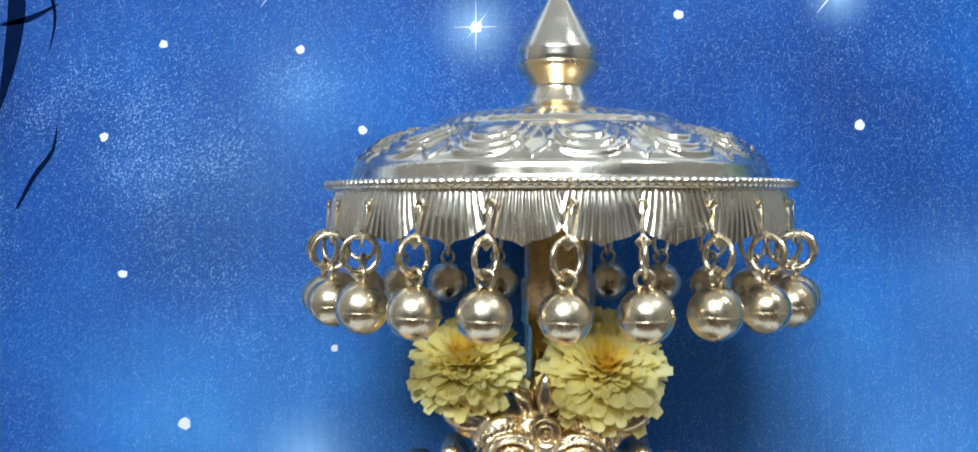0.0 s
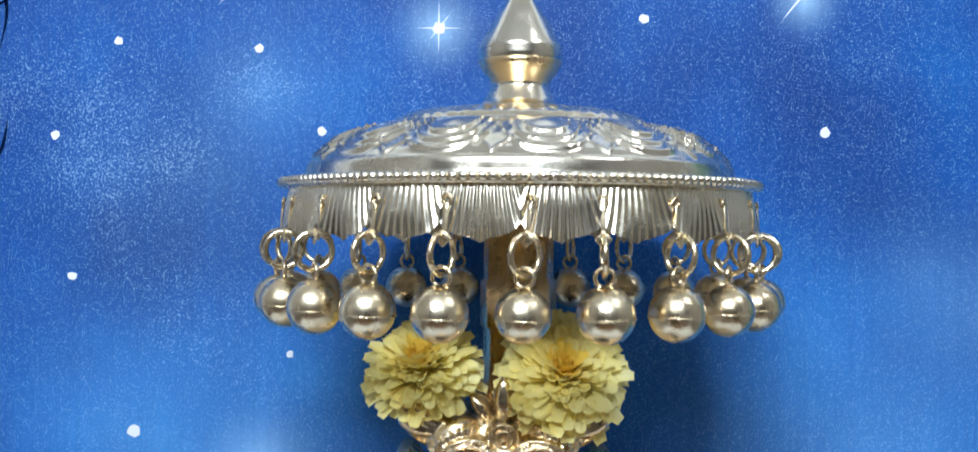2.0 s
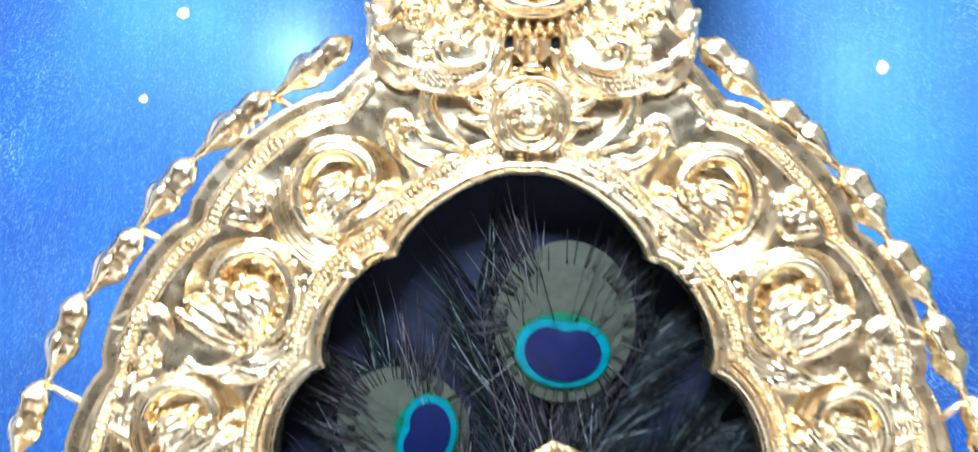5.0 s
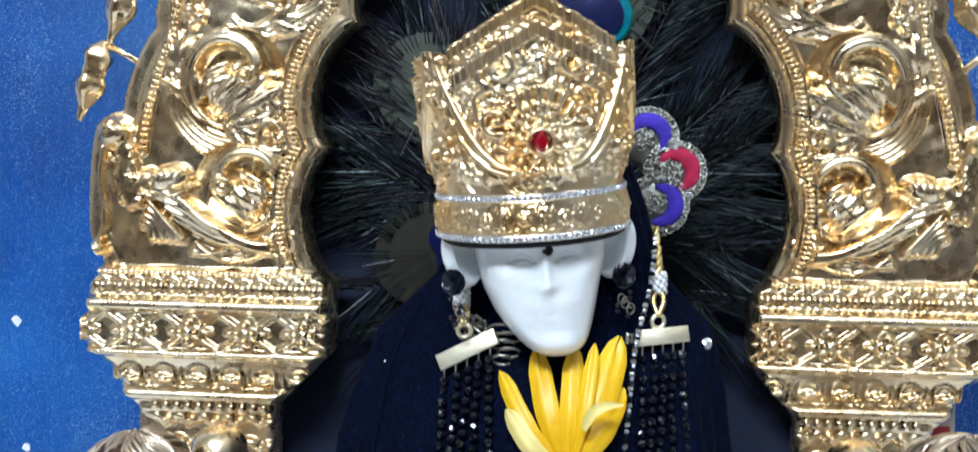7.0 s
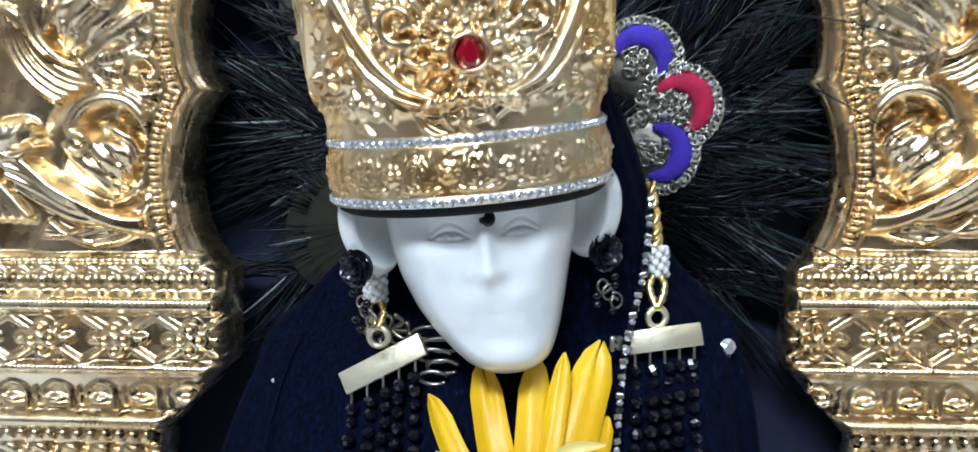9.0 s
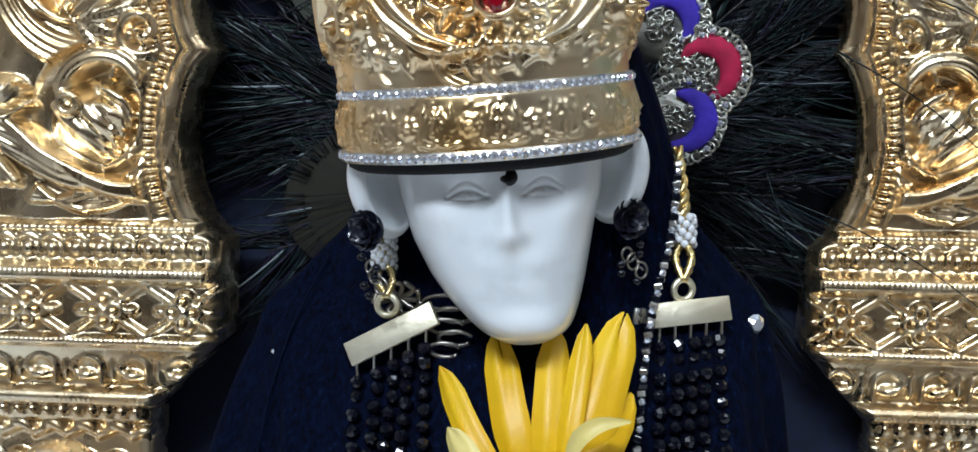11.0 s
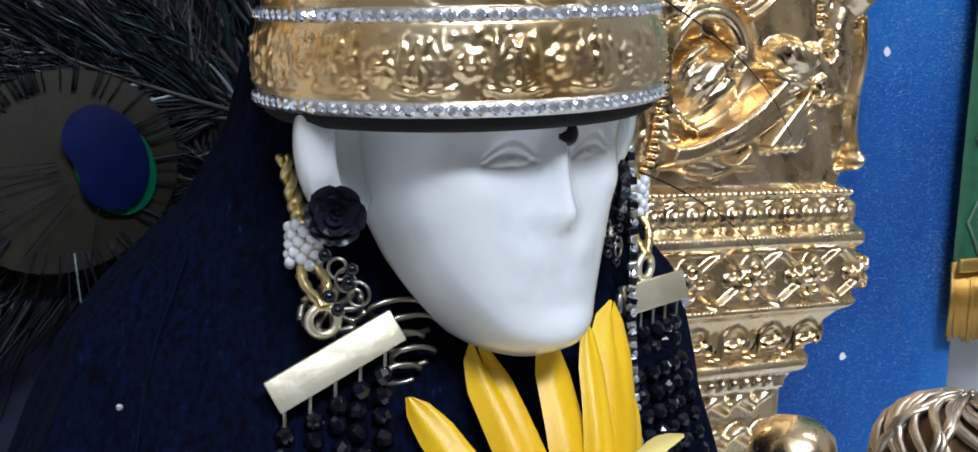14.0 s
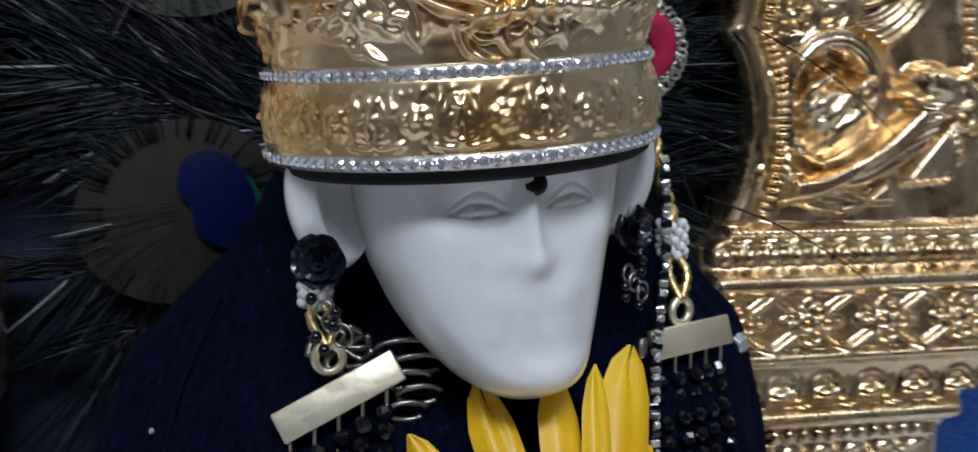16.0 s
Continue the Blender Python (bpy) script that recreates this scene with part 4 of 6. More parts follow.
# mask of a carved beast over the arch, with curled side figures
K = Relief(-8.2, 8.2, 51.6, 64, 0.045)
for sx in (-1, 1):
    def pts(*p):
        return [(sx * a, b) for a, b in p]

    # side figures: swollen lobes under a curled trunk
    K.dome(sx * 5.15, 56.6, 1.75, 2.6, 0.85, 0.3, sx * 4)
    K.dome(sx * 3.2, 55.4, 2.5, 1.65, 0.95, 0.3, sx * 8)
    K.dome(sx * 5.0, 58.7, 1.0, 1.15, 0.8, 0.3)
    body = K.h.copy()
    # trunk: broad band rolled at the top, waving down the flank
    K.stroke(curve_pts(pts((4.35, 59.3), (4.9, 59.75), (5.6, 59.4), (5.75, 58.6), (5.45, 57.9), (5.6, 57.1), (6.2, 56.6), (6.5, 57.3)), 44), np.interp(np.linspace(0, 1, 44), [0, 0.5, 1], [0.16, 0.34, 0.16]), 0.45, 1.0, 0.5, 0.25)
    K.stroke(curve_pts(pts((4.2, 58.9), (4.35, 58.0), (4.1, 57.2), (4.45, 56.2)), 20), 0.13, 0.32, 1.05)
    K.spiral(sx * 5.1, 58.85, 0.5, 1.2, 90, -sx, 0.2, 0.45, 1.05)
    K.dome(sx * 5.1, 58.85, 0.17, 0.17, 0.65, 1.05)
    for k in range(5):
        K.stroke(curve_pts(pts((6.55 - 0.22 * k, 56.5 - 0.25 * k), (6.2 - 0.24 * k, 55.5 - 0.1 * k), (5.4 - 0.2 * k, 54.75 + 0.02 * k)), 14), np.interp(np.linspace(0, 1, 14), [0, 0.5, 1], [0.07, 0.15, 0.06]), 0.26, 0.98, 0.6)
    # its ringed eye
    K.torus(sx * 4.75, 57.0, 0.5, 0.1, 0.3, 1.15)
    K.torus(sx * 4.75, 57.0, 0.29, 0.08, 0.32, 1.15)
    K.dome(sx * 4.75, 57.0, 0.14, 0.14, 0.5, 1.15)
    # hooked leaf on the lobe
    K.stroke(curve_pts(pts((2.0, 55.2), (2.9, 54.95), (3.7, 55.2), (3.85, 55.85), (3.35, 56.05), (3.1, 55.7)), 30), np.interp(np.linspace(0, 1, 30), [0, 0.6, 1], [0.1, 0.32, 0.14]), 0.42, 1.15, 0.5)
    for k in range(3):
        K.stroke(curve_pts(pts((2.3 + 0.3 * k, 56.3 + 0.1 * k), (2.75 + 0.25 * k, 55.9), (3.0 + 0.3 * k, 56.5 + 0.15 * k)), 10), 0.1, 0.28, 1.15)
    for k in range(6):
        K.dome(sx * (4.25 + 0.22 * (k % 3)), 55.4 + 0.3 * (k // 3), 0.16, 0.2, 0.3, 1.15)
    # scales along the lower edge, inside a milled ridge
    for j in range(4):
        for i in range(17):
            a = radians(208 + i * 8.2 + 4 * (j % 2))
            K.dome(sx * 3.3 - sx * (2.1 - 0.24 * j) * math.cos(a) * -1, 55.5 + (1.32 - 0.21 * j) * math.sin(a), 0.10, 0.10, 0.17, 0.86 + 0.09 * j)
    for j, (ra, rb, w) in enumerate(((2.42, 1.58, 0.13), (2.2, 1.42, 0.06))):
        K.stroke(np.array([(sx * (3.3 + ra * math.cos(t)), 55.5 + rb * math.sin(t)) for t in np.radians(np.linspace(170, 350, 40))]), w, 0.22, 0.62 + 0.1 * j)
    # milled throat ridge on the inner side of the lobe
    tr = curve_pts(pts((1.3, 56.55), (1.4, 55.7), (1.9, 54.75), (2.9, 54.15)), 60)
    K.stroke(tr, 0.26, 0.3, 0.85, 0.5)
    K.beads(tr, 0.16, 0.16, 0.12, 1.08)
    # brow and crest in one swelling, so that no gap opens between the eyes
    K.dome(sx * 0.55, 60.7, 1.2, 1.3, 0.75, 0.45)
    K.dome(sx * 2.3, 61.5, 1.7, 0.95, 0.55, 0.35, sx * 22)
    # rows of small scales over the flank and the trunk, hatching on the cheek
    for j in range(7):
        for i in range(9):
            K.dome(sx * (5.55 + 0.17 * j - 0.05 * i), 55.6 + 0.22 * i + 0.1 * (j % 2), 0.085, 0.085, 0.10, 1.02 - 0.03 * j)
    for k in range(11):
        K.stroke(np.array(pts((3.3 + 0.14 * k, 56.9 + 0.12 * k), (3.55 + 0.14 * k, 56.6 + 0.12 * k))), 0.06, 0.2, 1.05)
    for k in range(8):
        K.dome(sx * (2.5 + 0.26 * k), 56.75 - 0.11 * k, 0.13, 0.13, 0.26, 1.12)
    # pointed ear outside each cheek
    K.stroke(curve_pts(pts((3.0, 58.9), (3.4, 59.6), (3.6, 60.2)), 12), np.linspace(0.75, 0.40, 12), np.linspace(0.7, 0.4, 12), 0.5, 0.5, 0.3)
    K.leaf(sx * 6.2, 56.9, 30 if sx > 0 else 150, 0.9, 0.34, 0.5, 0.6, sx * 30)
    # face: cheeks, the broad smiling lip and its milled edge
    K.dome(sx * 1.75, 58.3, 2.3, 2.0, 0.95, 0.45)
    lip = curve_pts(pts((0.0, 57.32), (0.8, 57.5), (1.5, 58.05), (2.2, 58.75), (2.85, 59.25), (3.4, 59.2)), 50)
    K.stroke(lip, np.interp(np.linspace(0, 1, 50), [0, 0.25, 0.6, 0.88, 1], [0.22, 0.46, 0.60, 0.60, 0.40]), 0.75, 1.35, 0.42)
    mill = curve_pts(pts((0.0, 57.0), (0.9, 57.1), (1.75, 57.6), (2.4, 58.25), (2.95, 58.62), (3.3, 58.5)), 60)
    K.stroke(mill, 0.13, 0.32, 1.35)
    K.beads(mill, 0.11, 0.1, 0.1, 1.6)
    K.spiral(sx * 3.0, 58.35, 0.42, 1.15, 70 if sx > 0 else 110, -sx, 0.13, 0.3, 1.3)
    K.dome(sx * 3.0, 58.35, 0.14, 0.14, 0.5, 1.3)
    # beard of drops under the lip
    for k in range(7):
        K.dome(sx * (0.25 + 0.46 * k), 56.62 + 0.035 * k * k, 0.2, 0.26, 0.4, 1.15)
        K.dome(sx * (0.48 + 0.46 * k), 56.32 + 0.04 * k * k, 0.13, 0.15, 0.3, 1.1)
    # eyes: sockets of rings round a pierced ball
    K.dome(sx * 1.22, 59.95, 1.1, 1.0, 0.5, 1.05)
    for rr, w, hh in ((0.98, 0.13, 0.42), (0.70, 0.08, 0.40)):
        K.torus(sx * 1.22, 59.95, rr, w, hh, 1.35)
    K.dome(sx * 1.22, 59.93, 0.5, 0.5, 0.95, 1.3)
    hole = K.window((sx * 1.22 - 0.2, 59.65), (sx * 1.22 + 0.2, 60.05))
    K.h[hole] -= 0.9 * np.exp(-((K.X[hole] - sx * 1.2) ** 2 + (K.Z[hole] - 59.84) ** 2) / 0.02)
    # brow: hatched leaf pads, curls over them
    K.dome(sx * 1.75, 61.25, 0.95, 0.6, 0.5, 1.0, sx * -25)
    for k in range(6):
        K.stroke(np.array(pts((1.15 + 0.22 * k, 61.65 - 0.1 * k), (1.3 + 0.24 * k, 61.05 - 0.1 * k))), 0.06, 0.14, 1.48)
    K.spiral(sx * 2.5, 60.9, 0.35, 1.1, 90, sx, 0.14, 0.35, 1.0)
    K.stroke(curve_pts(pts((0.35, 60.5), (0.6, 61.0), (1.2, 61.15), (1.9, 60.95), (2.3, 60.4)), 20), 0.12, 0.3, 1.45)
    # leaves of the crest, thrown outward
    for k in range(4):
        K.stroke(curve_pts(pts((1.5 + 0.2 * k, 61.5 - 0.05 * k), (2.4 + 0.2 * k, 61.75 - 0.12 * k), (3.2 + 0.12 * k, 62.2 - 0.15 * k), (3.75 - 0.1 * k, 62.55 - 0.3 * k)), 16), np.interp(np.linspace(0, 1, 16), [0, 0.6, 1], [0.16, 0.32, 0.1]), 0.5, 0.75, 0.5)
    K.leaf(sx * 0.5, 61.6, 70 if sx > 0 else 110, 1.2, 0.3, 0.5, 0.8, sx * -30)
    # nostril curls
    K.spiral(sx * 0.52, 58.25, 0.3, 1.1, 200 if sx > 0 else -20, sx, 0.14, 0.4, 1.5)
    K.stroke(curve_pts(pts((0.2, 58.9), (0.5, 58.75), (0.75, 58.35)), 10), 0.13, 0.4, 1.4)
    for k in range(4):
        K.leaf(sx * 0.9, 53.0 + 0.1 * k, (-20 + 24 * k) if sx > 0 else (200 - 24 * k), 2.0, 0.3, 0.4, 0.4, sx * 40)
# nose, forehead boss and the pointed crest
K.dome(0, 59.2, 0.36, 1.2, 0.95, 1.45)
K.dome(0, 60.5, 0.5, 0.6, 0.5, 1.1)
K.dome(0, 58.1, 0.36, 0.32, 0.7, 1.5)
K.dome(0, 61.2, 0.62, 0.62, 0.35, 1.0)
K.torus(0, 61.2, 0.5, 0.1, 0.5, 1.1)
K.torus(0, 61.2, 0.28, 0.08, 0.6, 1.1)
K.dome(0, 61.2, 0.15, 0.15, 0.75, 1.1)
K.leaf(0, 61.7, 90, 1.5, 0.42, 0.55, 0.8)
# tongue and the boss below it
K.dome(0, 56.0, 0.85, 0.9, 0.4, 0.6)
K.dome(0, 55.75, 0.36, 0.75, 0.75, 0.95)
K.dome(0, 55.0, 0.5, 0.25, 0.5, 0.9)
K.dome(0, 53.0, 2.1, 1.5, 0.5, 0.35)
for rr, w, hh in ((1.55, 0.17, 0.3), (1.28, 0.07, 0.36), (1.08, 0.14, 0.42), (0.8, 0.07, 0.5)):
    K.torus(0, 52.9, rr, w, hh, 0.6)
K.dome(0, 52.9, 0.6, 0.6, 0.5, 0.6)
for k in range(60):
    a, q = k * 2.4, 0.52 * math.sqrt(k / 60)
    K.dome(q * math.cos(a), 52.9 + q * math.sin(a), 0.075, 0.075, 0.12, 1.05)
K.stroke(curve_pts([(-1.5, 53.9), (-0.7, 54.5), (0, 54.6), (0.7, 54.5), (1.5, 53.9)], 20), 0.14, 0.3, 0.75)
K.h += 0.02 * np.sin(np.abs(K.X) * 4.3 + K.Z * 2.9) * np.sin(K.Z * 4.9 - np.abs(K.X) * 1.7)
K.soften(1)
mask_keep = K.h > 0.25
mk = K.sheet(mask_keep, -0.5, 1.9, lambda X, Z: X - 0.4)
fast_put("beast_mask", mk, M_GOLD, throne)

# chain of lily buds along the outer edge
BUDS = [(7.5, 56.35), (10.5, 53.75), (13.75, 51.05), (15.95, 48.1), (18.1, 45.1), (19.6, 41.4), (20.9, 37.9)]
bud_prof = [(0.12, 0.0), (0.2, 0.35), (0.24, 0.7), (0.42, 1.0), (0.62, 1.4), (0.66, 1.8), (0.5, 2.1), (0.56, 2.25), (0.5, 2.4), (0.55, 2.6), (0.62, 2.95), (0.45, 3.3), (0.18, 3.55), (0.05, 3.65)]
zz = np.linspace(0, 3.65, 34)
bv, bf = lathe(list(zip(np.interp(zz, [p[1] for p in bud_prof], [p[0] for p in bud_prof]), zz)), 20)
an = np.arctan2(bv[:, 1], bv[:, 0])
fl = 1 + 0.16 * np.sin(an * 4 + bv[:, 2] * 1.3) * (bv[:, 2] > 0.6) + 0.10 * np.sin(an * 11 - bv[:, 2] * 3) * (bv[:, 2] > 2.0)
bv[:, 0] *= fl
bv[:, 1] *= fl
for sx in (-1, 1):
    for p, q in zip(BUDS[:-1], BUDS[1:]):
        d = np.array(p) - np.array(q)
        L = np.hypot(*d)
        tilt = math.degrees(math.atan2(d[0], d[1])) * sx
        m = place(float(shear(sx * q[0], q[1])) - 0.3, 0.1 + rs.uniform(-0.12, 0.12), q[1], 0, tilt + rs.uniform(-3, 3), 0, (1.05, 1.05, L / 3.5))
        put("lily_bud", moved((bv, bf), m), M_GOLD, throne)
    for p in BUDS[1:-1:2]:
        put("stay", tube([(shear(sx * (p[0] - 1.3), p[1] - 0.6), 0.4, p[1] - 0.9), (shear(sx * p[0], p[1]) - 0.3, 0.2, p[1])], 0.16, 8), M_GOLD, throne)

# dark cloth board inside the arch
Bk = Relief(-19, 19, 0, 53.5, 0.5)
ax = np.abs(Bk.X)
ok = inside(np.r_[0, OUTER[:, 0] * 0.86, 0], np.r_[0, OUTER[:, 1] * 0.965, 0], ax, Bk.Z) | ((Bk.Z < 22) & (ax < 14.5))
M_BACK = plain("dark_navy_cloth", (0.004, 0.009, 0.032), 0.85, scale=300, spread=0.3)
bo = thing("back_board", "dark navy cloth board behind the feathers", "backing board")
fast_put("cloth", Bk.sheet(ok, 1.6, 0.4, shear), M_BACK, bo)

# ---- chrysanthemums on the mask ----
def petal_material(name, dark, lite, through):
    """A thin petal that passes part of the light."""
    m = Mat(name, lite, 0.55)
    m.vary_colour(70, [(0.3, dark), (0.72, lite)])
    m.bump(400, 0.2)
    tr = m.node("ShaderNodeBsdfTranslucent", Color=(*lite, 1))
    mix = m.nt.nodes.new("ShaderNodeMixShader")
    mix.inputs[0].default_value = through
    m.nt.links.new(m.b.outputs[0], mix.inputs[1])
    m.nt.links.new(tr.outputs[0], mix.inputs[2])
    m.nt.links.new(mix.outputs[0], m.nt.nodes["Material Output"].inputs["Surface"])
    return m.m


M_MUM = petal_material("pale_yellow_petal", (1.0, 0.83, 0.24), (1.0, 0.93, 0.46), 0.35)
M_MUM_MID = petal_material("deep_yellow_petal", (1.0, 0.72, 0.08), (1.0, 0.82, 0.18), 0.35)


def strip(path, widths, normal, cup=0.25, n=5):
    """A cupped blade along a path; normal is its face."""
    P = np.asarray(path, float)
    T = np.gradient(P, axis=0)
    T /= np.linalg.norm(T, axis=1)[:, None] + 1e-9
    N = np.asarray(normal, float)
    V, F = [], []
    for i in range(len(P)):
        side = np.cross(T[i], N)
        side /= np.linalg.norm(side) + 1e-9
        up = np.cross(side, T[i])
        for k in range(n):
            u = 2 * k / (n - 1) - 1
            V.append(P[i] + side * u * widths[i] + up * cup * widths[i] * u * u)
    for i in range(len(P) - 1):
        for k in range(n - 1):
            F.append((i * n + k, i * n + k + 1, (i + 1) * n + k + 1, (i + 1) * n + k))
    return np.array(V), F


def chrysanthemum(x, y, z, r, rx, rz, seed):
    rnd = random.Random(seed)
    f = thing("chrysanthemum", "pale yellow chrysanthemum bloom with a deeper yellow heart", "flower", (x, y, z), "flowers on the mask")
    f.rotation_euler = (radians(rx), 0, radians(rz))
    rings = ((1.0, 44, -6, 0.19), (1.0, 44, 9, 0.19), (0.97, 42, 22, 0.18), (0.92, 40, 35, 0.17), (0.85, 36, 47, 0.16), (0.77, 32, 57, 0.14), (0.70, 28, 66, 0.12), (0.62, 24, 74, 0.11), (0.55, 20, 80, 0.11), (0.47, 18, 84, 0.11), (0.40, 14, 87, 0.11))
    outer, inner = [], []
    for li, (rad, cnt, lift, wid) in enumerate(rings):
        for k in range(cnt):
            a = 2 * math.pi * (k + rnd.uniform(-0.35, 0.35)) / cnt
            L = r * rad * rnd.uniform(0.86, 1.1)
            el = radians(lift + rnd.uniform(-10, 10))
            t = np.linspace(0.12, 1, 7)
            curl = rnd.uniform(-0.25, 0.35)
            rr = L * t * math.cos(el)
            hh = L * t * math.sin(el) + curl * L * 0.25 * t * t - 0.10 * L * t ** 3
            P = np.stack([rr * math.cos(a), rr * math.sin(a), hh], 1)
            w = wid * r * 0.5 * np.array([0.45, 0.8, 1.05, 1.2, 1.3, 1.25, 0.85]) * rnd.uniform(0.85, 1.2)
            nrm = (-math.sin(el) * math.cos(a), -math.sin(el) * math.sin(a), math.cos(el))
            put("petal", strip(P, w, nrm, 0.5, 5), M_MUM if li < 6 else M_MUM_MID, f)
    put("flower_base", moved(ball(0.28 * r, 8, 12), place(0, 0, 0.12 * r, 0, 0, 0, (1.3, 1.3, 1.0))), M_MUM_MID, f)
    return f


chrysanthemum(-3.4, -2.0, 63.35, 2.2, 34, -8, 2)
chrysanthemum(1.75, -2.2, 63.25, 2.4, 52, 6, 6)

# ---- statue head ----


def marble_head():
    """A plain oval face with a long blunt jaw, shallow eye lines and rounded ears."""
    rows, cols = 230, 360
    zk = [29.85, 29.92, 30.1, 30.45, 30.95, 31.5, 32.3, 33.2, 34.2, 35.2, 36.3, 37.4]
    wk = [0.60, 0.92, 1.10, 1.34, 1.62, 1.85, 2.1, 2.32, 2.44, 2.46, 2.2, 0.6]
    fk = [1.2, 1.62, 1.86, 2.04, 2.1, 2.13, 2.14, 2.1, 2.2, 2.2, 1.9, 0.4]
    bk = [-0.5, -0.3, -0.1, 0.3, 0.9, 1.5, 2.0, 2.3, 2.5, 2.5, 2.2, 0.6]
    ck = [0.40, 0.40, 0.38, 0.30, 0.18, 0.08, 0.0, 0.0, 0.0, 0.0, 0.0, 0.0]
    zs = np.linspace(29.85, 37.4, rows)
    smooth = lambda q: np.convolve(np.pad(np.interp(zs, zk, q), 9, mode="edge"), np.hanning(19) / np.hanning(19).sum(), "valid")
    wide, front, back, mid = (smooth(q)[:, None] for q in (wk, fk, bk, ck))
    a = np.linspace(0, 2 * math.pi, cols, endpoint=False)[None, :]
    c, s = np.cos(a), np.sin(a)
    Z = zs[:, None] + 0 * a
    X = wide * np.copysign(np.abs(c) ** 0.86, c)
    Y = np.where(s < 0, -front * np.abs(s) ** 0.76, back * s)

    def bell(x0, rx, z0, rz):
        return np.exp(-((X - x0) / rx) ** 2 - ((Z - z0) / rz) ** 2)

    def pair(x0, rx, z0, rz):
        return np.exp(-((np.abs(X) - x0) / rx) ** 2 - ((Z - z0) / rz) ** 2)

    d = np.exp(-(X / (0.19 + 0.14 * np.clip(33.3 - Z, 0, None))) ** 2)
    tip = 32.62
    d = 0.42 * d * np.where(Z < tip, np.exp(-((Z - tip) / 0.42) ** 2), np.clip(1 - (Z - tip) / 1.75, 0, 1) ** 0.8)
    d += 0.06 * pair(0.34, 0.24, tip - 0.06, 0.2)
    d += 0.17 * pair(1.45, 0.42, 32.95, 0.40) + 0.07 * pair(1.2, 0.5, 32.3, 0.5)
    d += 0.06 * bell(0, 1.7, 34.1, 0.3) - 0.10 * pair(0.85, 0.45, 33.40, 0.34) + 0.05 * pair(0.8, 0.34, 33.42, 0.18)
    d += 0.12 * pair(0.40, 0.6, 31.85, 0.34) - 0.010 * bell(0, 0.7, 31.52, 0.08) + 0.05 * bell(0, 0.8, 31.28, 0.28) - 0.03 * bell(0, 0.8, 30.95, 0.22)
    d += 0.16 * bell(0, 0.9, 30.4, 0.42) - 0.02 * pair(0.95, 0.2, 31.75, 0.5)
    # shallow chiselled lids and brow line
    t = np.clip((np.abs(X) - 0.40) / 0.86, 0, 1)
    eye = (np.abs(X) > 0.36) & (np.abs(X) < 1.30)
    for base, rise, depth in ((33.40, 0.17, 0.05), (33.40, -0.07, 0.03), (33.52, 0.26, 0.025)):
        d -= depth * np.exp(-((Z - base - rise * np.sin(np.pi * t)) / 0.035) ** 2) * eye
    d -= 0.035 * np.exp(-((np.hypot(np.abs(X) - 0.80, Z - 33.44) - 0.09) / 0.025) ** 2)
    Y = Y - d * (s < 0) * np.clip(-s * 3, 0, 1)
    V = np.stack([X + mid, Y, Z], -1).reshape(-1, 3)
    i, j = np.meshgrid(np.arange(rows - 1), np.arange(cols), indexing="ij")
    q = np.stack([i * cols + j, i * cols + (j + 1) % cols, (i + 1) * cols + (j + 1) % cols, (i + 1) * cols + j], -1).reshape(-1, 4)
    F = [tuple(f) for f in q] + [tuple(range(cols))[::-1], tuple(range((rows - 1) * cols, rows * cols))]
    parts = [(V, F)]
    for sx in (-1, 1):
        e = ball(1, 40, 50)
        ev = e[0].copy()
        r2 = (ev[:, 0] * 1.15) ** 2 + (ev[:, 2] * 1.0) ** 2
        ev[:, 1] += np.where(ev[:, 1] < 0, 0.75 * np.exp(-r2 * 2.6) - 0.25 * np.exp(-((np.sqrt(r2) - 0.8) / 0.12) ** 2), 0)
        parts.append(moved((ev, e[1]), place(sx * 2.78, 0.15, 33.45, 0, sx * 14, -sx * 25, (0.78, 0.55, 1.25))))
    return join(*parts)


hv, hf = marble_head()
hv = hv - np.array([0, 0, 32])
statue = put("marble_head", (hv, hf), M_MARBLE)
statue.location = (0.0010, -0.1130, 0.3200)
statue.rotation_euler = (radians(3), radians(-4), radians(9))
tagged(statue, "polished white marble head of a seated statue", "statue")
dot = put("forehead_dot", moved(ball(0.2, 8, 14), place(0.43, -13.68, 33.72, 0, 0, 0, (1, 0.35, 1))), plain("black_paint", (0.004, 0.004, 0.006), 0.35, scale=200))
tagged(dot, "round black dot on the marble forehead", "forehead mark")

# ---- velvet shawl ----
SH_Z = [0, 10, 18, 23, 26, 28.4, 29.6, 30.5, 32, 33.5, 35, 37, 38.2]
SH_CX = [-0.4, -0.4, -0.4, -0.4, -0.35, -0.15, 0.0, 0.15, 0.3, 0.4, 0.3, 0.1, 0]
SH_HW = [9.4, 8.7, 8.2, 7.9, 7.55, 7.0, 6.6, 6.0, 4.6, 3.95, 3.55, 3.0, 1.0]
SH_CY = [-8.5, -8.5, -8.5, -8.5, -8.3, -8.2, -8.1, -8.0, -8.1, -8.3, -8.6, -8.8, -9]
SH_HD = [7, 6.6, 5.9, 5.2, 4.4, 3.3, 2.8, 2.5, 2.3, 2.3, 2.2, 1.8, 0.8]


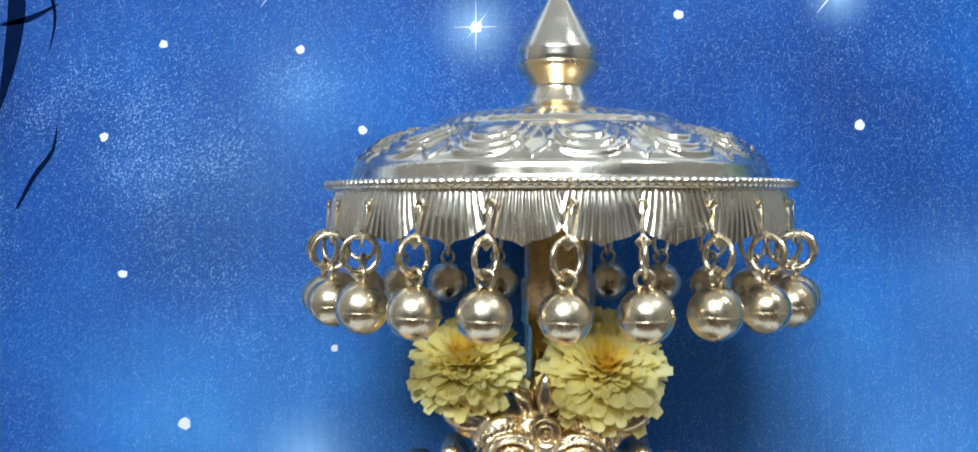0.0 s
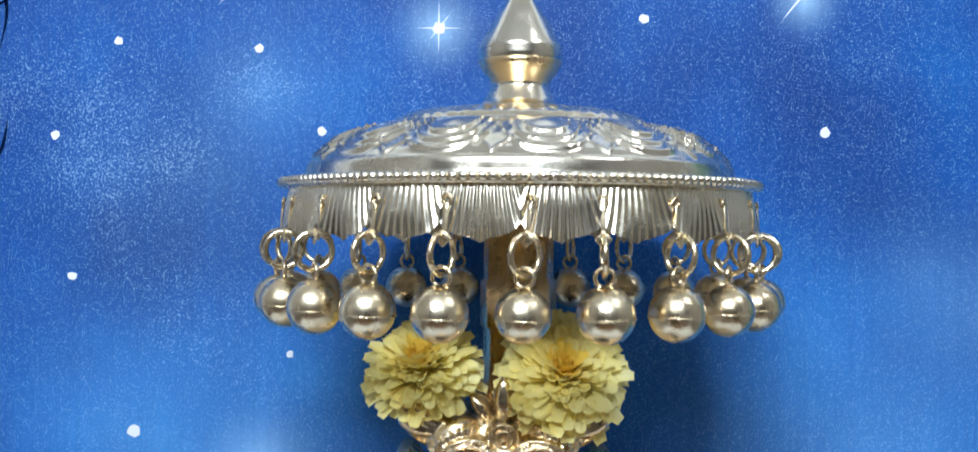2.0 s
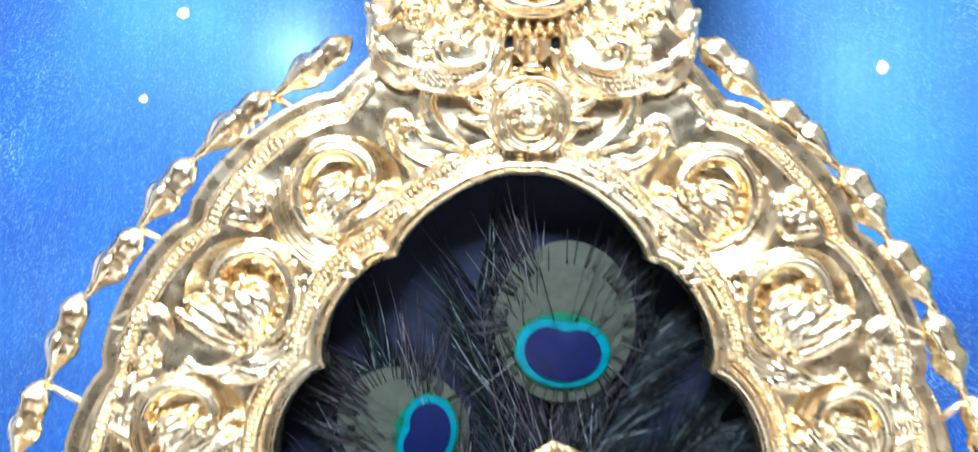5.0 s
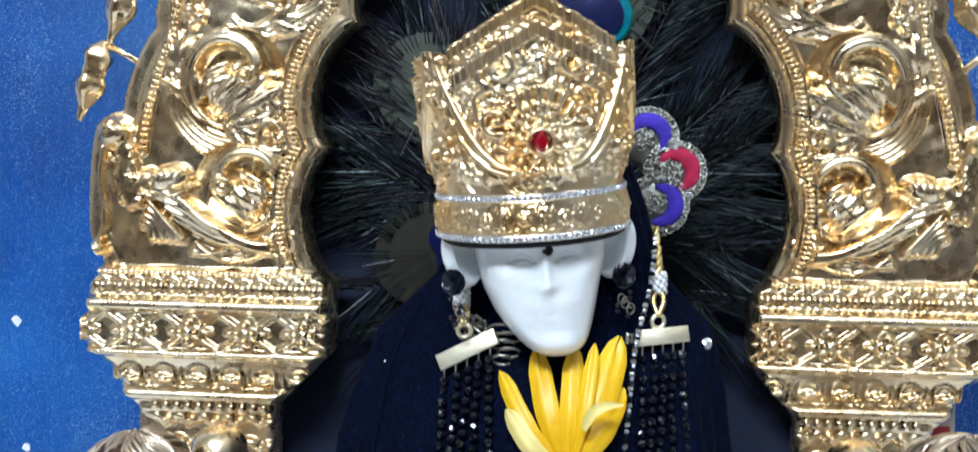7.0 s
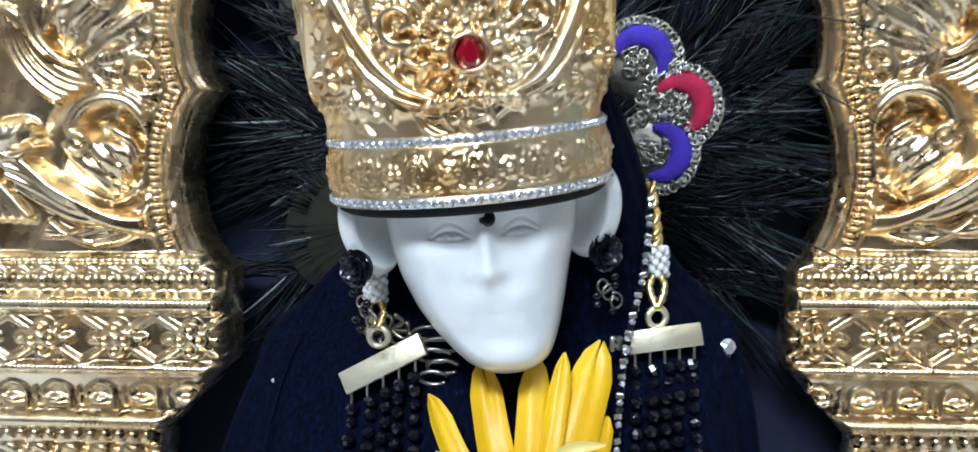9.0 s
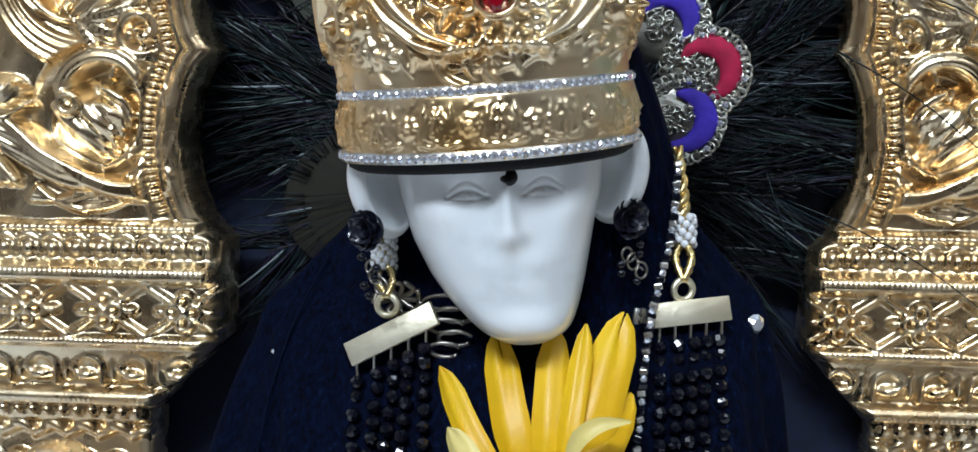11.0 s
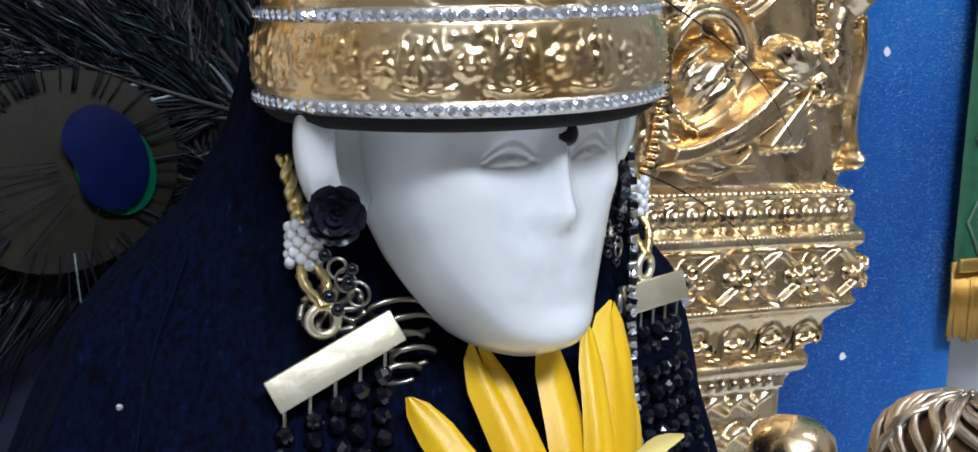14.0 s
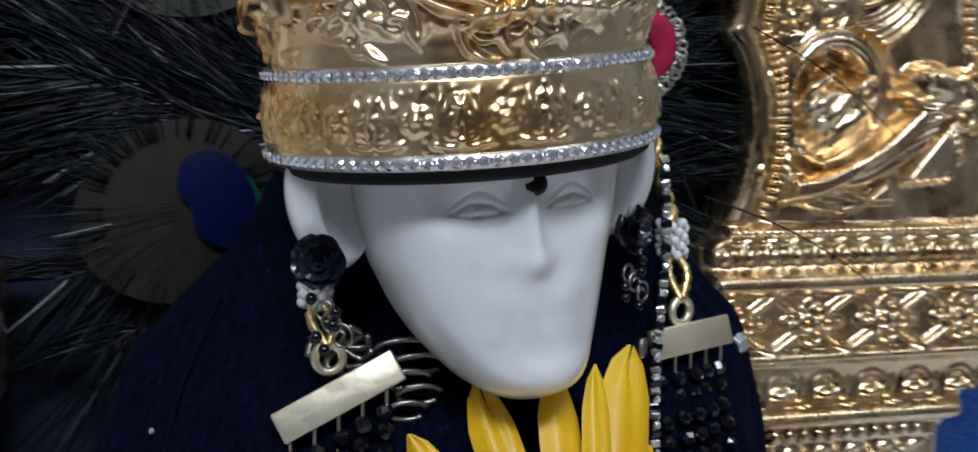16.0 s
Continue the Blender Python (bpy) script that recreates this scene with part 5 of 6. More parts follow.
def shawl_front(x, z):
    cx, hw, cy, hd = (np.interp(z, SH_Z, q) for q in (SH_CX, SH_HW, SH_CY, SH_HD))
    u = min(0.98, abs(x - cx) / hw)
    return cy - hd * (1 - u ** 2.3) ** (1 / 2.3)


def velvet_shawl():
    rows, cols = 150, 240
    V = []
    for z in np.linspace(0, 38.2, rows):
        cx, hw, cy, hd = (np.interp(z, SH_Z, q) for q in (SH_CX, SH_HW, SH_CY, SH_HD))
        for k in range(cols):
            a = 2 * math.pi * k / cols
            c, s = math.cos(a), math.sin(a)
            x, y = hw * math.copysign(abs(c) ** (2 / 2.3), c), hd * math.copysign(abs(s) ** (2 / 2.3), s)
            drop = 38 - z
            fold = 0.20 * math.sin(9 * a + 0.16 * drop + 1.2 * math.sin(0.3 * drop)) + 0.10 * math.sin(21 * a - 0.23 * drop)
            fold *= min(1, drop / 14)
            n = 0.22 * noise.noise((x * 0.35, y * 0.35, z * 0.3)) * min(1, drop / 6)
            # collar crease running from each shoulder to the chest
            cr = 0.0
            if s < 0 and z < 31:
                for q0, q1, amp in ((-5.6, 0.55, 0.28), (-3.2, 0.35, -0.25), (6.0, -0.12, 0.22)):
                    cr += amp * math.exp(-(((x - q0 - q1 * (29 - z)) / 0.5) ** 2))
            m = 1 + (fold + n + cr) / max(hw, hd)
            V.append((cx + x * m, cy + y * m, z))
    F = [(i * cols + k, i * cols + (k + 1) % cols, (i + 1) * cols + (k + 1) % cols, (i + 1) * cols + k) for i in range(rows - 1) for k in range(cols)]
    return np.array(V), F


robe = thing("velvet_shawl", "dark navy velvet shawl draped over the statue", "shawl")
put("drape", velvet_shawl(), M_VELVET, robe)
M_SEAM = plain("blue_seam_thread", (0.002, 0.005, 0.016), 0.8, scale=300, Specular_IOR_Level=0.05)
for ends in (((-4.6, 31.3), (-5.3, 29.8), (-5.7, 28.4), (-5.9, 27.1), (-6.2, 24.0), (-6.6, 19.0)),):
    c = curve_pts([(x, shawl_front(x, z) - 0.12, z) for x, z in ends], 40)
    put("seam", tube(c, 0.03, 6), M_SEAM, robe)

# ---- crown ----
CR = 3.42


def crown_radius(z):
    return CR + 0.02 * (z < 1.35) - 0.05 * math.exp(-((z - 1.5) / 0.15) ** 2) - 0.10 * math.exp(-((z - 1.85) / 0.3) ** 2) + 0.07 * math.exp(-((z - 0.7) / 0.5) ** 2) + 0.07 * max(0, z - 1.5) ** 1.05


def crown_body():
    W = math.pi * CR
    Rl = Relief(-W, W, 0, 8.4, 0.033)
    rnd = random.Random(4)
    # lower band: leaf frieze between two beads
    for k in range(16):
        u = -W + (k + 0.5) * 2 * W / 16
        # a rosette between two fans of leaves
        for m in range(7):
            a = 2 * math.pi * m / 7
            Rl.dome(u + 0.17 * math.cos(a), 0.72 + 0.17 * math.sin(a), 0.09, 0.09, 0.09)
        Rl.dome(u, 0.72, 0.09, 0.09, 0.19)
        for sx in (-1, 1):
            for m in range(7):
                Rl.leaf(u + sx * 0.28, 0.66, (62 - 24 * m) if sx > 0 else (118 + 24 * m), 0.5 - 0.02 * m, 0.06, 0.085, 0.0, sx * 35, False)
            Rl.stroke(curve_pts([(u + sx * 0.25, 0.35), (u + sx * 0.6, 0.3), (u + sx * 0.75, 0.55), (u + sx * 0.6, 1.05)], 14), 0.06, 0.12)
    for _ in range(700):
        Rl.dome(rnd.uniform(-W, W), rnd.uniform(0.25, 1.2), 0.055, 0.055, 0.035, None)
    # field: fine leaf ground
    for _ in range(1300):
        u, z = rnd.uniform(-W, W), rnd.uniform(1.8, 7.9)
        Rl.leaf(u, z, rnd.uniform(0, 360), rnd.uniform(0.3, 0.65), rnd.uniform(0.07, 0.12), rnd.uniform(0.08, 0.16), 0.0, rnd.choice((-90, 90, 50)), False)
        if rnd.random() < 0.5:
            Rl.dome(u, z, 0.09, 0.09, 0.09)
    # large mirrored sprays: a long polished leaf sweeping out from under the gem, volutes above with beaded edges
    for c in (0.0, 2 * math.pi * CR / 3, -2 * math.pi * CR / 3):
        for sx in (-1, 1):
            def m2(*pts):
                return [(c + sx * a, b) for a, b in pts]

            lg = curve_pts(m2((0.8, 2.35), (1.45, 2.65), (2.1, 3.3), (2.65, 4.3), (3.1, 5.4), (3.3, 6.3), (3.1, 7.2)), 46)
            Rl.stroke(lg, np.interp(np.linspace(0, 1, 46), [0, 0.35, 0.6, 1], [0.06, 0.21, 0.15, 0.05]), 0.26, 0.03, 0.5)
            Rl.stroke(lg + [sx * 0.3, -0.12], np.interp(np.linspace(0, 1, 46), [0, 0.4, 1], [0.05, 0.13, 0.05]), 0.24, 0.04)
            for k in range(7):
                p = lg[6 + 5 * k]
                Rl.leaf(p[0] + sx * 0.25, p[1], (5 + 14 * k) if sx > 0 else (175 - 14 * k), 0.8, 0.15, 0.24, 0.03, sx * 75, False)
                Rl.leaf(p[0] - sx * 0.25, p[1] + 0.1, (95 + 10 * k) if sx > 0 else (85 - 10 * k), 0.65, 0.13, 0.2, 0.03, sx * 75, False)
            Rl.spiral(c + sx * 1.15, 5.75, 0.72, 1.35, 300 if sx > 0 else 240, sx, 0.2, 0.34, 0.04, m2((1.9, 4.0), (1.95, 4.8)), 0.25)
            Rl.beads(np.array([(c + sx * (1.15 + 0.95 * math.cos(t)), 5.75 + 0.95 * math.sin(t)) for t in np.radians(np.linspace(-60, 190, 30))]), 0.17, 0.07, 0.22, 0.04)
            Rl.spiral(c + sx * 1.35, 4.05, 0.5, 1.2, 250 if sx > 0 else 290, sx, 0.16, 0.32, 0.04, m2((0.9, 3.0), (1.35, 3.3)), 0.25)
            Rl.spiral(c + sx * 3.2, 3.0, 0.5, 1.2, 90, -sx, 0.15, 0.28, 0.04)
            Rl.spiral(c + sx * 3.45, 5.0, 0.5, 1.2, 270, sx, 0.15, 0.28, 0.04)
            for k in range(4):
                Rl.dome(c + sx * (0.15 + 0.26 * k), 2.32 - 0.03 * k, 0.14, 0.2, 0.3, 0.05, sx * 20 * k)
        # shell fan over the gem
        for k in range(9):
            t = radians(20 + 17.5 * k)
            Rl.stroke(np.array([(c + 0.85 * math.cos(t), 3.5 + 0.85 * math.sin(t)), (c + 1.6 * math.cos(t) * 0.8, 3.5 + 1.6 * math.sin(t))]), np.array([0.07, 0.15]), 0.26, 0.04, 0.5)
        Rl.beads(np.array([(c + 1.0 * math.cos(t), 3.4 + 1.15 * math.sin(t)) for t in np.radians(np.linspace(-20, 200, 30))]), 0.19, 0.08, 0.3, 0.04)
    for rr, cnt, rad in ((0.60, 9, 0.21), (0.90, 12, 0.15)):
        for k in range(cnt):
            a = 2 * math.pi * k / cnt + 0.2
            Rl.dome(rr * math.cos(a), 3.3 + rr * math.sin(a), rad, rad * 0.8, 0.28 - 0.08 * rr, 0.06, math.degrees(a))
    Rl.torus(0, 3.3, 0.4, 0.09, 0.28, 0.05)
    Rl.soften(1)
    rows, cols = Rl.h.shape
    th = Rl.X / CR
    # pointed front panel with pleated edges, rounded petals round the back
    ax = np.abs(Rl.X)
    lobe = np.abs(((ax - 2.8) / 1.9) % 1 - 0.5) * 2
    top = np.where(ax < 2.8, 6.6 + 1.6 * np.clip(1 - ax / 2.8, 0, 1) ** 1.1, np.where(ax < 5.2, 6.15, 5.3) + 0.35 * np.sqrt(np.clip(1 - lobe ** 2, 0, 1)))
    for low, high in ((0.08, 0.5), (0.95, 1.45)):
        row = (ax < 2.9) & (top - Rl.Z > low) & (top - Rl.Z < high) & (Rl.Z > 5.2)
        Rl.h = np.where(row, 0.05 + 0.1 * np.abs(np.cos(math.pi * Rl.X / 0.26)), Rl.h)
    Rl.h = np.where(Rl.Z < 1.4, 0.6 * Rl.h, Rl.h)
    rad = np.vectorize(crown_radius)(Rl.zs)[:, None] + 1.05 * Rl.h
    Zs = np.minimum(Rl.Z, top)
    V = np.stack([rad * np.sin(th), -rad * np.cos(th), Zs], -1).reshape(-1, 3)
    return V, grid_faces(rows, cols, (Rl.Z < top + 0.05)[:-1, :-1])


crown = thing("crown", "tall embossed gold crown with rhinestone bands and a red gem", "crown", (-0.25, -11.08, 34.27))
crown.rotation_euler = (radians(1.5), radians(-4.5), radians(11))
fast_put("crown_body", crown_body(), M_CROWN, crown)
put("top_cap", lathe([(0.02, 5.5), (1.5, 5.45), (2.8, 5.4), (3.6, 5.3)], 48), M_CROWN, crown)
M_RHINE = Mat("clear_rhinestone", (0.86, 0.90, 1.0), 0.08)
M_RHINE.set("Metallic", 0.75)
M_RHINE.set("Coat Weight", 1.0)
M_RHINE = M_RHINE.m


def brilliant(r, n=8):
    V = [(r * math.cos(2 * math.pi * k / n), r * math.sin(2 * math.pi * k / n), 0) for k in range(n)]
    V += [(0.55 * r * math.cos(2 * math.pi * (k + 0.5) / n), 0.55 * r * math.sin(2 * math.pi * (k + 0.5) / n), 0.5 * r) for k in range(n)]
    F = []
    for k in range(n):
        k2 = (k + 1) % n
        F += [(k, k2, n + k), (k2, n + k2, n + k)]
    F.append(tuple(range(n, 2 * n)))
    return np.array(V), F


stone_mesh = mesh_of("rhinestone", brilliant(0.098)[0] * C, brilliant(0.098)[1], M_RHINE, False)
for zr, n in ((0.06, 104), (1.42, 104)):
    rr = crown_radius(zr) + 0.07
    put("stone_band", moved(lathe([(rr - 0.1, -0.13), (rr - 0.02, -0.12), (rr - 0.02, 0.12), (rr - 0.1, 0.13)], 96), place(0, 0, zr)), M_SILVER, crown)
    for k in range(n):
        a = 2 * math.pi * k / n
        if math.sin(a) > 0.55:
            continue
        o = new("rhinestone", stone_mesh)
        o.parent = crown
        o.matrix_basis = Matrix.Translation(Vector((rr * math.cos(a), rr * math.sin(a), zr)) * C) @ Euler((radians(90 + rs.uniform(-9, 9)), 0, a + math.pi / 2 + rs.uniform(-0.15, 0.15))).to_matrix().to_4x4()
M_RED = Mat("red_glass_gem", (0.28, 0.002, 0.012), 0.06)
M_RED.set("Coat Weight", 1.0)
gv, gf = brilliant(0.38, 10)
gv[:, 1] *= 1.15
gv[:, 0] *= 0.74
gv[:, 0] *= np.where(gv[:, 1] > 0, 1 - 0.55 * np.clip(gv[:, 1] / 0.41, 0, 1), 1)
put("red_gem", moved((gv, gf), place(0, -(crown_radius(3.3) + 0.2), 3.3, 90)), M_RED.m, crown, "faceted teardrop red gem", False)
put("gem_claw", moved(tube([(0.4 * math.sin(t) * (1 - 0.35 * max(0, math.cos(t))), 0, 0.47 * math.cos(t)) for t in np.linspace(0, 2 * math.pi, 28, endpoint=False)], 0.06, 6, True), place(0, -(crown_radius(3.3) + 0.2), 3.3)), M_CROWN, crown)
put("lining", lathe([(3.40, 0.1), (3.36, -0.2), (3.2, -0.3), (2.9, -0.34), (2.6, -0.1), (2.4, 0.4)], 64), M_BLACKCLOTH, crown, "black felt lining under the crown")

# ---- brooch of three crescents on the crown's side ----
M_ZARI = metal("silver_thread", (0.35, 0.35, 0.31), (0.62, 0.62, 0.56), 0.3, 0.5, 0.8)
brooch = thing("crescent_brooch", "silver thread brooch with purple and red felt crescents", "brooch", (4.15, -5.2, 36.15))
M_PURPLE = plain("purple_felt", (0.05, 0.025, 0.42), 0.8, scale=250)
M_FELT = plain("crimson_felt", (0.42, 0.006, 0.055), 0.8, scale=250)
for dx, dz, mat, t0, t1 in ((-0.15, 1.35, M_PURPLE, 170, -40), (1.0, 0.0, M_FELT, 150, -80), (0.35, -1.35, M_PURPLE, 100, -110)):
    a = np.radians(np.linspace(t0, t1, 26))
    w = 0.34 * np.sin(np.linspace(0.06, math.pi - 0.06, 26)) ** 0.6
    P = np.stack([dx + 0.72 * np.cos(a), -0.12 + 0 * a, dz + 0.72 * np.sin(a)], 1)
    put("crescent", moved((tube(P, w, 10)[0] * [1, 0.45, 1] + [0, -0.1, 0], tube(P, w, 10)[1]), place(0, 0, 0)), mat, brooch)
    Vb = []
    for k in range(34):
        t = radians(t0 + 30 - (t0 - t1 + 60) * k / 33)
        Vb.append(moved(ring(0.13, 0.045, 9, 4), place(dx + 1.16 * math.cos(t), -0.15, dz + 1.16 * math.sin(t), rs.uniform(-40, 40), 0, rs.uniform(-40, 40))))
        Vb.append(moved(ring(0.11, 0.04, 9, 4), place(dx + 1.0 * math.cos(t), -0.12, dz + 1.0 * math.sin(t), rs.uniform(-40, 40), 0, rs.uniform(-40, 40))))
    for k in range(26):
        t, q = rs.uniform(0, 6.28), 0.42 * math.sqrt(rs.random())
        Vb.append(moved(ring(0.12, 0.04, 9, 4), place(dx - 0.15 + q * math.cos(t), -0.14, dz + q * math.sin(t), rs.uniform(-70, 70), 0, rs.uniform(-70, 70))))
    put("thread_edge", join(*Vb), M_ZARI, brooch)
    put("felt_base", moved(lathe([(0.02, 0.12), (1.0, 0.1), (1.18, 0), (1.1, -0.1), (0.02, -0.1)], 28), place(dx, 0.05, dz, 90)), M_ZARI, brooch)
    for k in range(5):
        t = radians(t0 - (t0 - t1) * (k + 0.5) / 5)
        o = new("rhinestone", stone_mesh)
        o.parent = brooch
        o.matrix_basis = Matrix.Translation(Vector((dx + 1.1 * math.cos(t), -0.24, dz + 1.1 * math.sin(t))) * C) @ Euler((radians(90 + rs.uniform(-15, 15)), 0, 0)).to_matrix().to_4x4()

# ---- necklaces ----
M_BEAD = Mat("black_cut_bead", (0.004, 0.005, 0.010), 0.08)
M_BEAD.set("Coat Weight", 0.25)
M_BEAD.set("Specular IOR Level", 0.35)
M_BEAD = M_BEAD.m
M_PEARL = plain("white_pearl_bead", (0.80, 0.82, 0.84), 0.2, scale=150, spread=0.05, bump=0, Coat_Weight=0.6)
M_CORD = metal("gold_cord", (0.78, 0.56, 0.20), (0.92, 0.78, 0.42), 0.25, 0.4, 0.8)
bv0, bf0 = ball(0.185, 5, 7)
bead_mesh = mesh_of("bead", bv0 * C, bf0, M_BEAD, False)
pearl_mesh = mesh_of("pearl", ball(0.105, 7, 9)[0] * C, ball(0.105, 7, 9)[1], M_PEARL)


def necklace_side(a, b, loop, pearl, top, label, seed):
    rnd = random.Random(seed)
    nk = thing("bead_necklace", label, "necklace", ((a[0] + b[0]) / 2, (a[1] + b[1]) / 2, (a[2] + b[2]) / 2), "necklaces of the statue")
    org = np.array([(a[i] + b[i]) / 2 for i in range(3)])
    L = math.dist(a, b)
    tilt = -math.degrees(math.atan2(b[2] - a[2], math.hypot(b[0] - a[0], b[1] - a[1])))
    yaw = math.degrees(math.atan2(b[1] - a[1], b[0] - a[0]))
    bar = moved(box(L, 0.16, 0.6, 0.03), np.array(pose(0, 0, 0, 0, tilt, yaw) @ pose(0, 0, 0, -15)))
    put("spacer_bar", bar, M_BAR, nk, "flat brushed gold bar")
    lp = np.array(loop) - org
    put("ring", moved(ring(0.25, 0.085), place(*lp, 0, 0, rnd.uniform(-10, 25))), M_BAR, nk)
    pl = np.array(pearl) - org
    tp = np.array(top) - org
    for s1 in (-1, 1):
        a1 = curve_pts([lp + [0, -0.05, 0.2], (lp + pl) / 2 + [s1 * 0.2, -0.05, 0.05], pl + [0, 0, -0.25]], 14)
        put("cord_loop", tube(a1, 0.1 + 0.02 * np.sin(np.arange(14) * 2.6), 7), M_CORD, nk)
    for k in range(34):
        ang = k * 2.4
        o = new("pearl", pearl_mesh)
        o.parent = nk
        o.location = Vector((pl[0] + 0.25 * math.cos(ang), pl[1] + 0.25 * math.sin(ang), pl[2] - 0.36 + 0.0225 * k)) * C
    put("pearl_core", moved(ball(0.26, 8, 10), place(*pl, 0, 0, 0, (1, 1, 1.5))), M_CORD, nk)
    c1 = curve_pts([pl + [0, 0, 0.3], (pl + tp) / 2 + [0.05, 0.1, 0], tp], 22)
    for s1 in (0.0, math.pi):
        tw = np.linspace(0, 16, 60) + s1
        cc = curve_pts(c1, 60)
        put("cord", tube(cc + np.stack([0.075 * np.cos(tw), 0.075 * np.sin(tw), 0 * tw], 1), np.linspace(0.12, 0.07, 60), 7), M_CORD, nk)
    for k in range(5):
        t = (k + 0.5) / 5
        x0 = a[0] + (b[0] - a[0]) * t
        y0 = a[1] + (b[1] - a[1]) * t
        z0 = a[2] + (b[2] - a[2]) * t - 0.35
        put("pin", moved(lathe([(0.035, -0.3), (0.035, 0.1)], 6), place(x0 - org[0], y0 - org[1], z0 - org[2])), M_SILVER, nk)
        z, i = z0 - 0.42, 0
        while z > 19.5:
            u = (z0 - z)
            x = x0 + (0.10 * math.sin(u * 0.7 + k) + 0.03 * (k - 2) * math.sqrt(u)) + rnd.uniform(-0.03, 0.03)
            y = min(y0 + 0.03 * u, shawl_front(x, z) - 0.16) if u > 0.8 else y0
            o = new("bead", bead_mesh)
            o.parent = nk
            o.matrix_basis = Matrix.Translation(Vector((x - org[0], y - org[1], z - org[2])) * C) @ Euler((rnd.uniform(0, 6), rnd.uniform(0, 6), rnd.uniform(0, 6))).to_matrix().to_4x4()
            z -= 0.355
    return nk


necklace_side((-3.65, -11.3, 29.15), (-1.5, -11.5, 30.3), (-2.72, -11.15, 30.38), (-2.9, -10.6, 31.6), (-3.15, -10.2, 33.1), "gold bar necklace end with strands of black cut beads", 1)
necklace_side((3.65, -10.7, 30.2), (5.55, -10.1, 30.35), (4.4, -10.3, 30.8), (4.4, -9.75, 32.2), (4.25, -9.0, 34.2), "gold bar necklace end with pearls and black beads", 2)

# chain of cup stones
chain_thing = thing("rhinestone_chain", "thin dark chain of square cup rhinestones on the shawl", "chain", (4.2, -10, 33.6))
cp = curve_pts([(4.25, -9.6, 33.8), (4.1, -10.2, 32.2), (3.7, -10.9, 30.6), (3.5, -11.3, 29.4), (3.35, -11.9, 27.6), (3.1, -12.9, 25.0), (2.8, -13.4, 22.0)], 62)
sq = mesh_of("cup_stone", moved(box(0.2, 0.12, 0.15, 0.03), place(0, 0, 0))[0] * C, box(0.2, 0.12, 0.15, 0.03)[1], M_SILVER, False)
cup = mesh_of("dark_stone", moved(brilliant(0.1, 6), place(0, -0.06, 0, 90))[0] * C, brilliant(0.1, 6)[1], M_RHINE, False)
dark_sq = mesh_of("dark_link", box(0.22, 0.12, 0.16, 0.03)[0] * C, box(0.22, 0.12, 0.16, 0.03)[1], M_BEAD, False)
for i, p in enumerate(cp):
    o = new("cup_stone", (sq, cup, dark_sq)[i % 3])
    o.parent = chain_thing
    o.location = (Vector(p) - Vector((4.2, -10, 33.6))) * C
    o.rotation_euler = (rs.uniform(-0.3, 0.3), rs.uniform(-0.3, 0.3), rs.uniform(-0.5, 0.5))
put("thread", tube(cp + np.array([0, 0.08, 0]) - np.array([4.2, -10, 33.6]), 0.06, 6), M_BEAD, chain_thing)
put("clasp", moved(box(0.5, 0.12, 0.4, 0.05), place(3.35 - 4.2, -1.0, 30.25 - 33.6, 0, 10, 60)), M_SILVER, chain_thing)

# studs on the velvet
for x, y, z, s1, lab in ((6.3, -9.6, 29.75, 2.3, "large round rhinestone stud on the velvet shawl"), (-5.9, -9.3, 28.9, 0.6, "small rhinestone stud on the velvet shawl")):
    st = put("rhinestone_stud", (brilliant(0.115 * s1, 10)[0], brilliant(0.115 * s1, 10)[1]), M_RHINE, None, "", False)
    st.matrix_world = pose(x * C, (shawl_front(x, z) - 0.08) * C, z * C, 90, 0, 25 if x > 0 else -35)
    tagged(st, lab, "stud", "studs on the shawl")

# ---- earrings ----
M_ROSE = plain("black_resin_rose", (0.010, 0.012, 0.022), 0.32, scale=120, Coat_Weight=0.4)


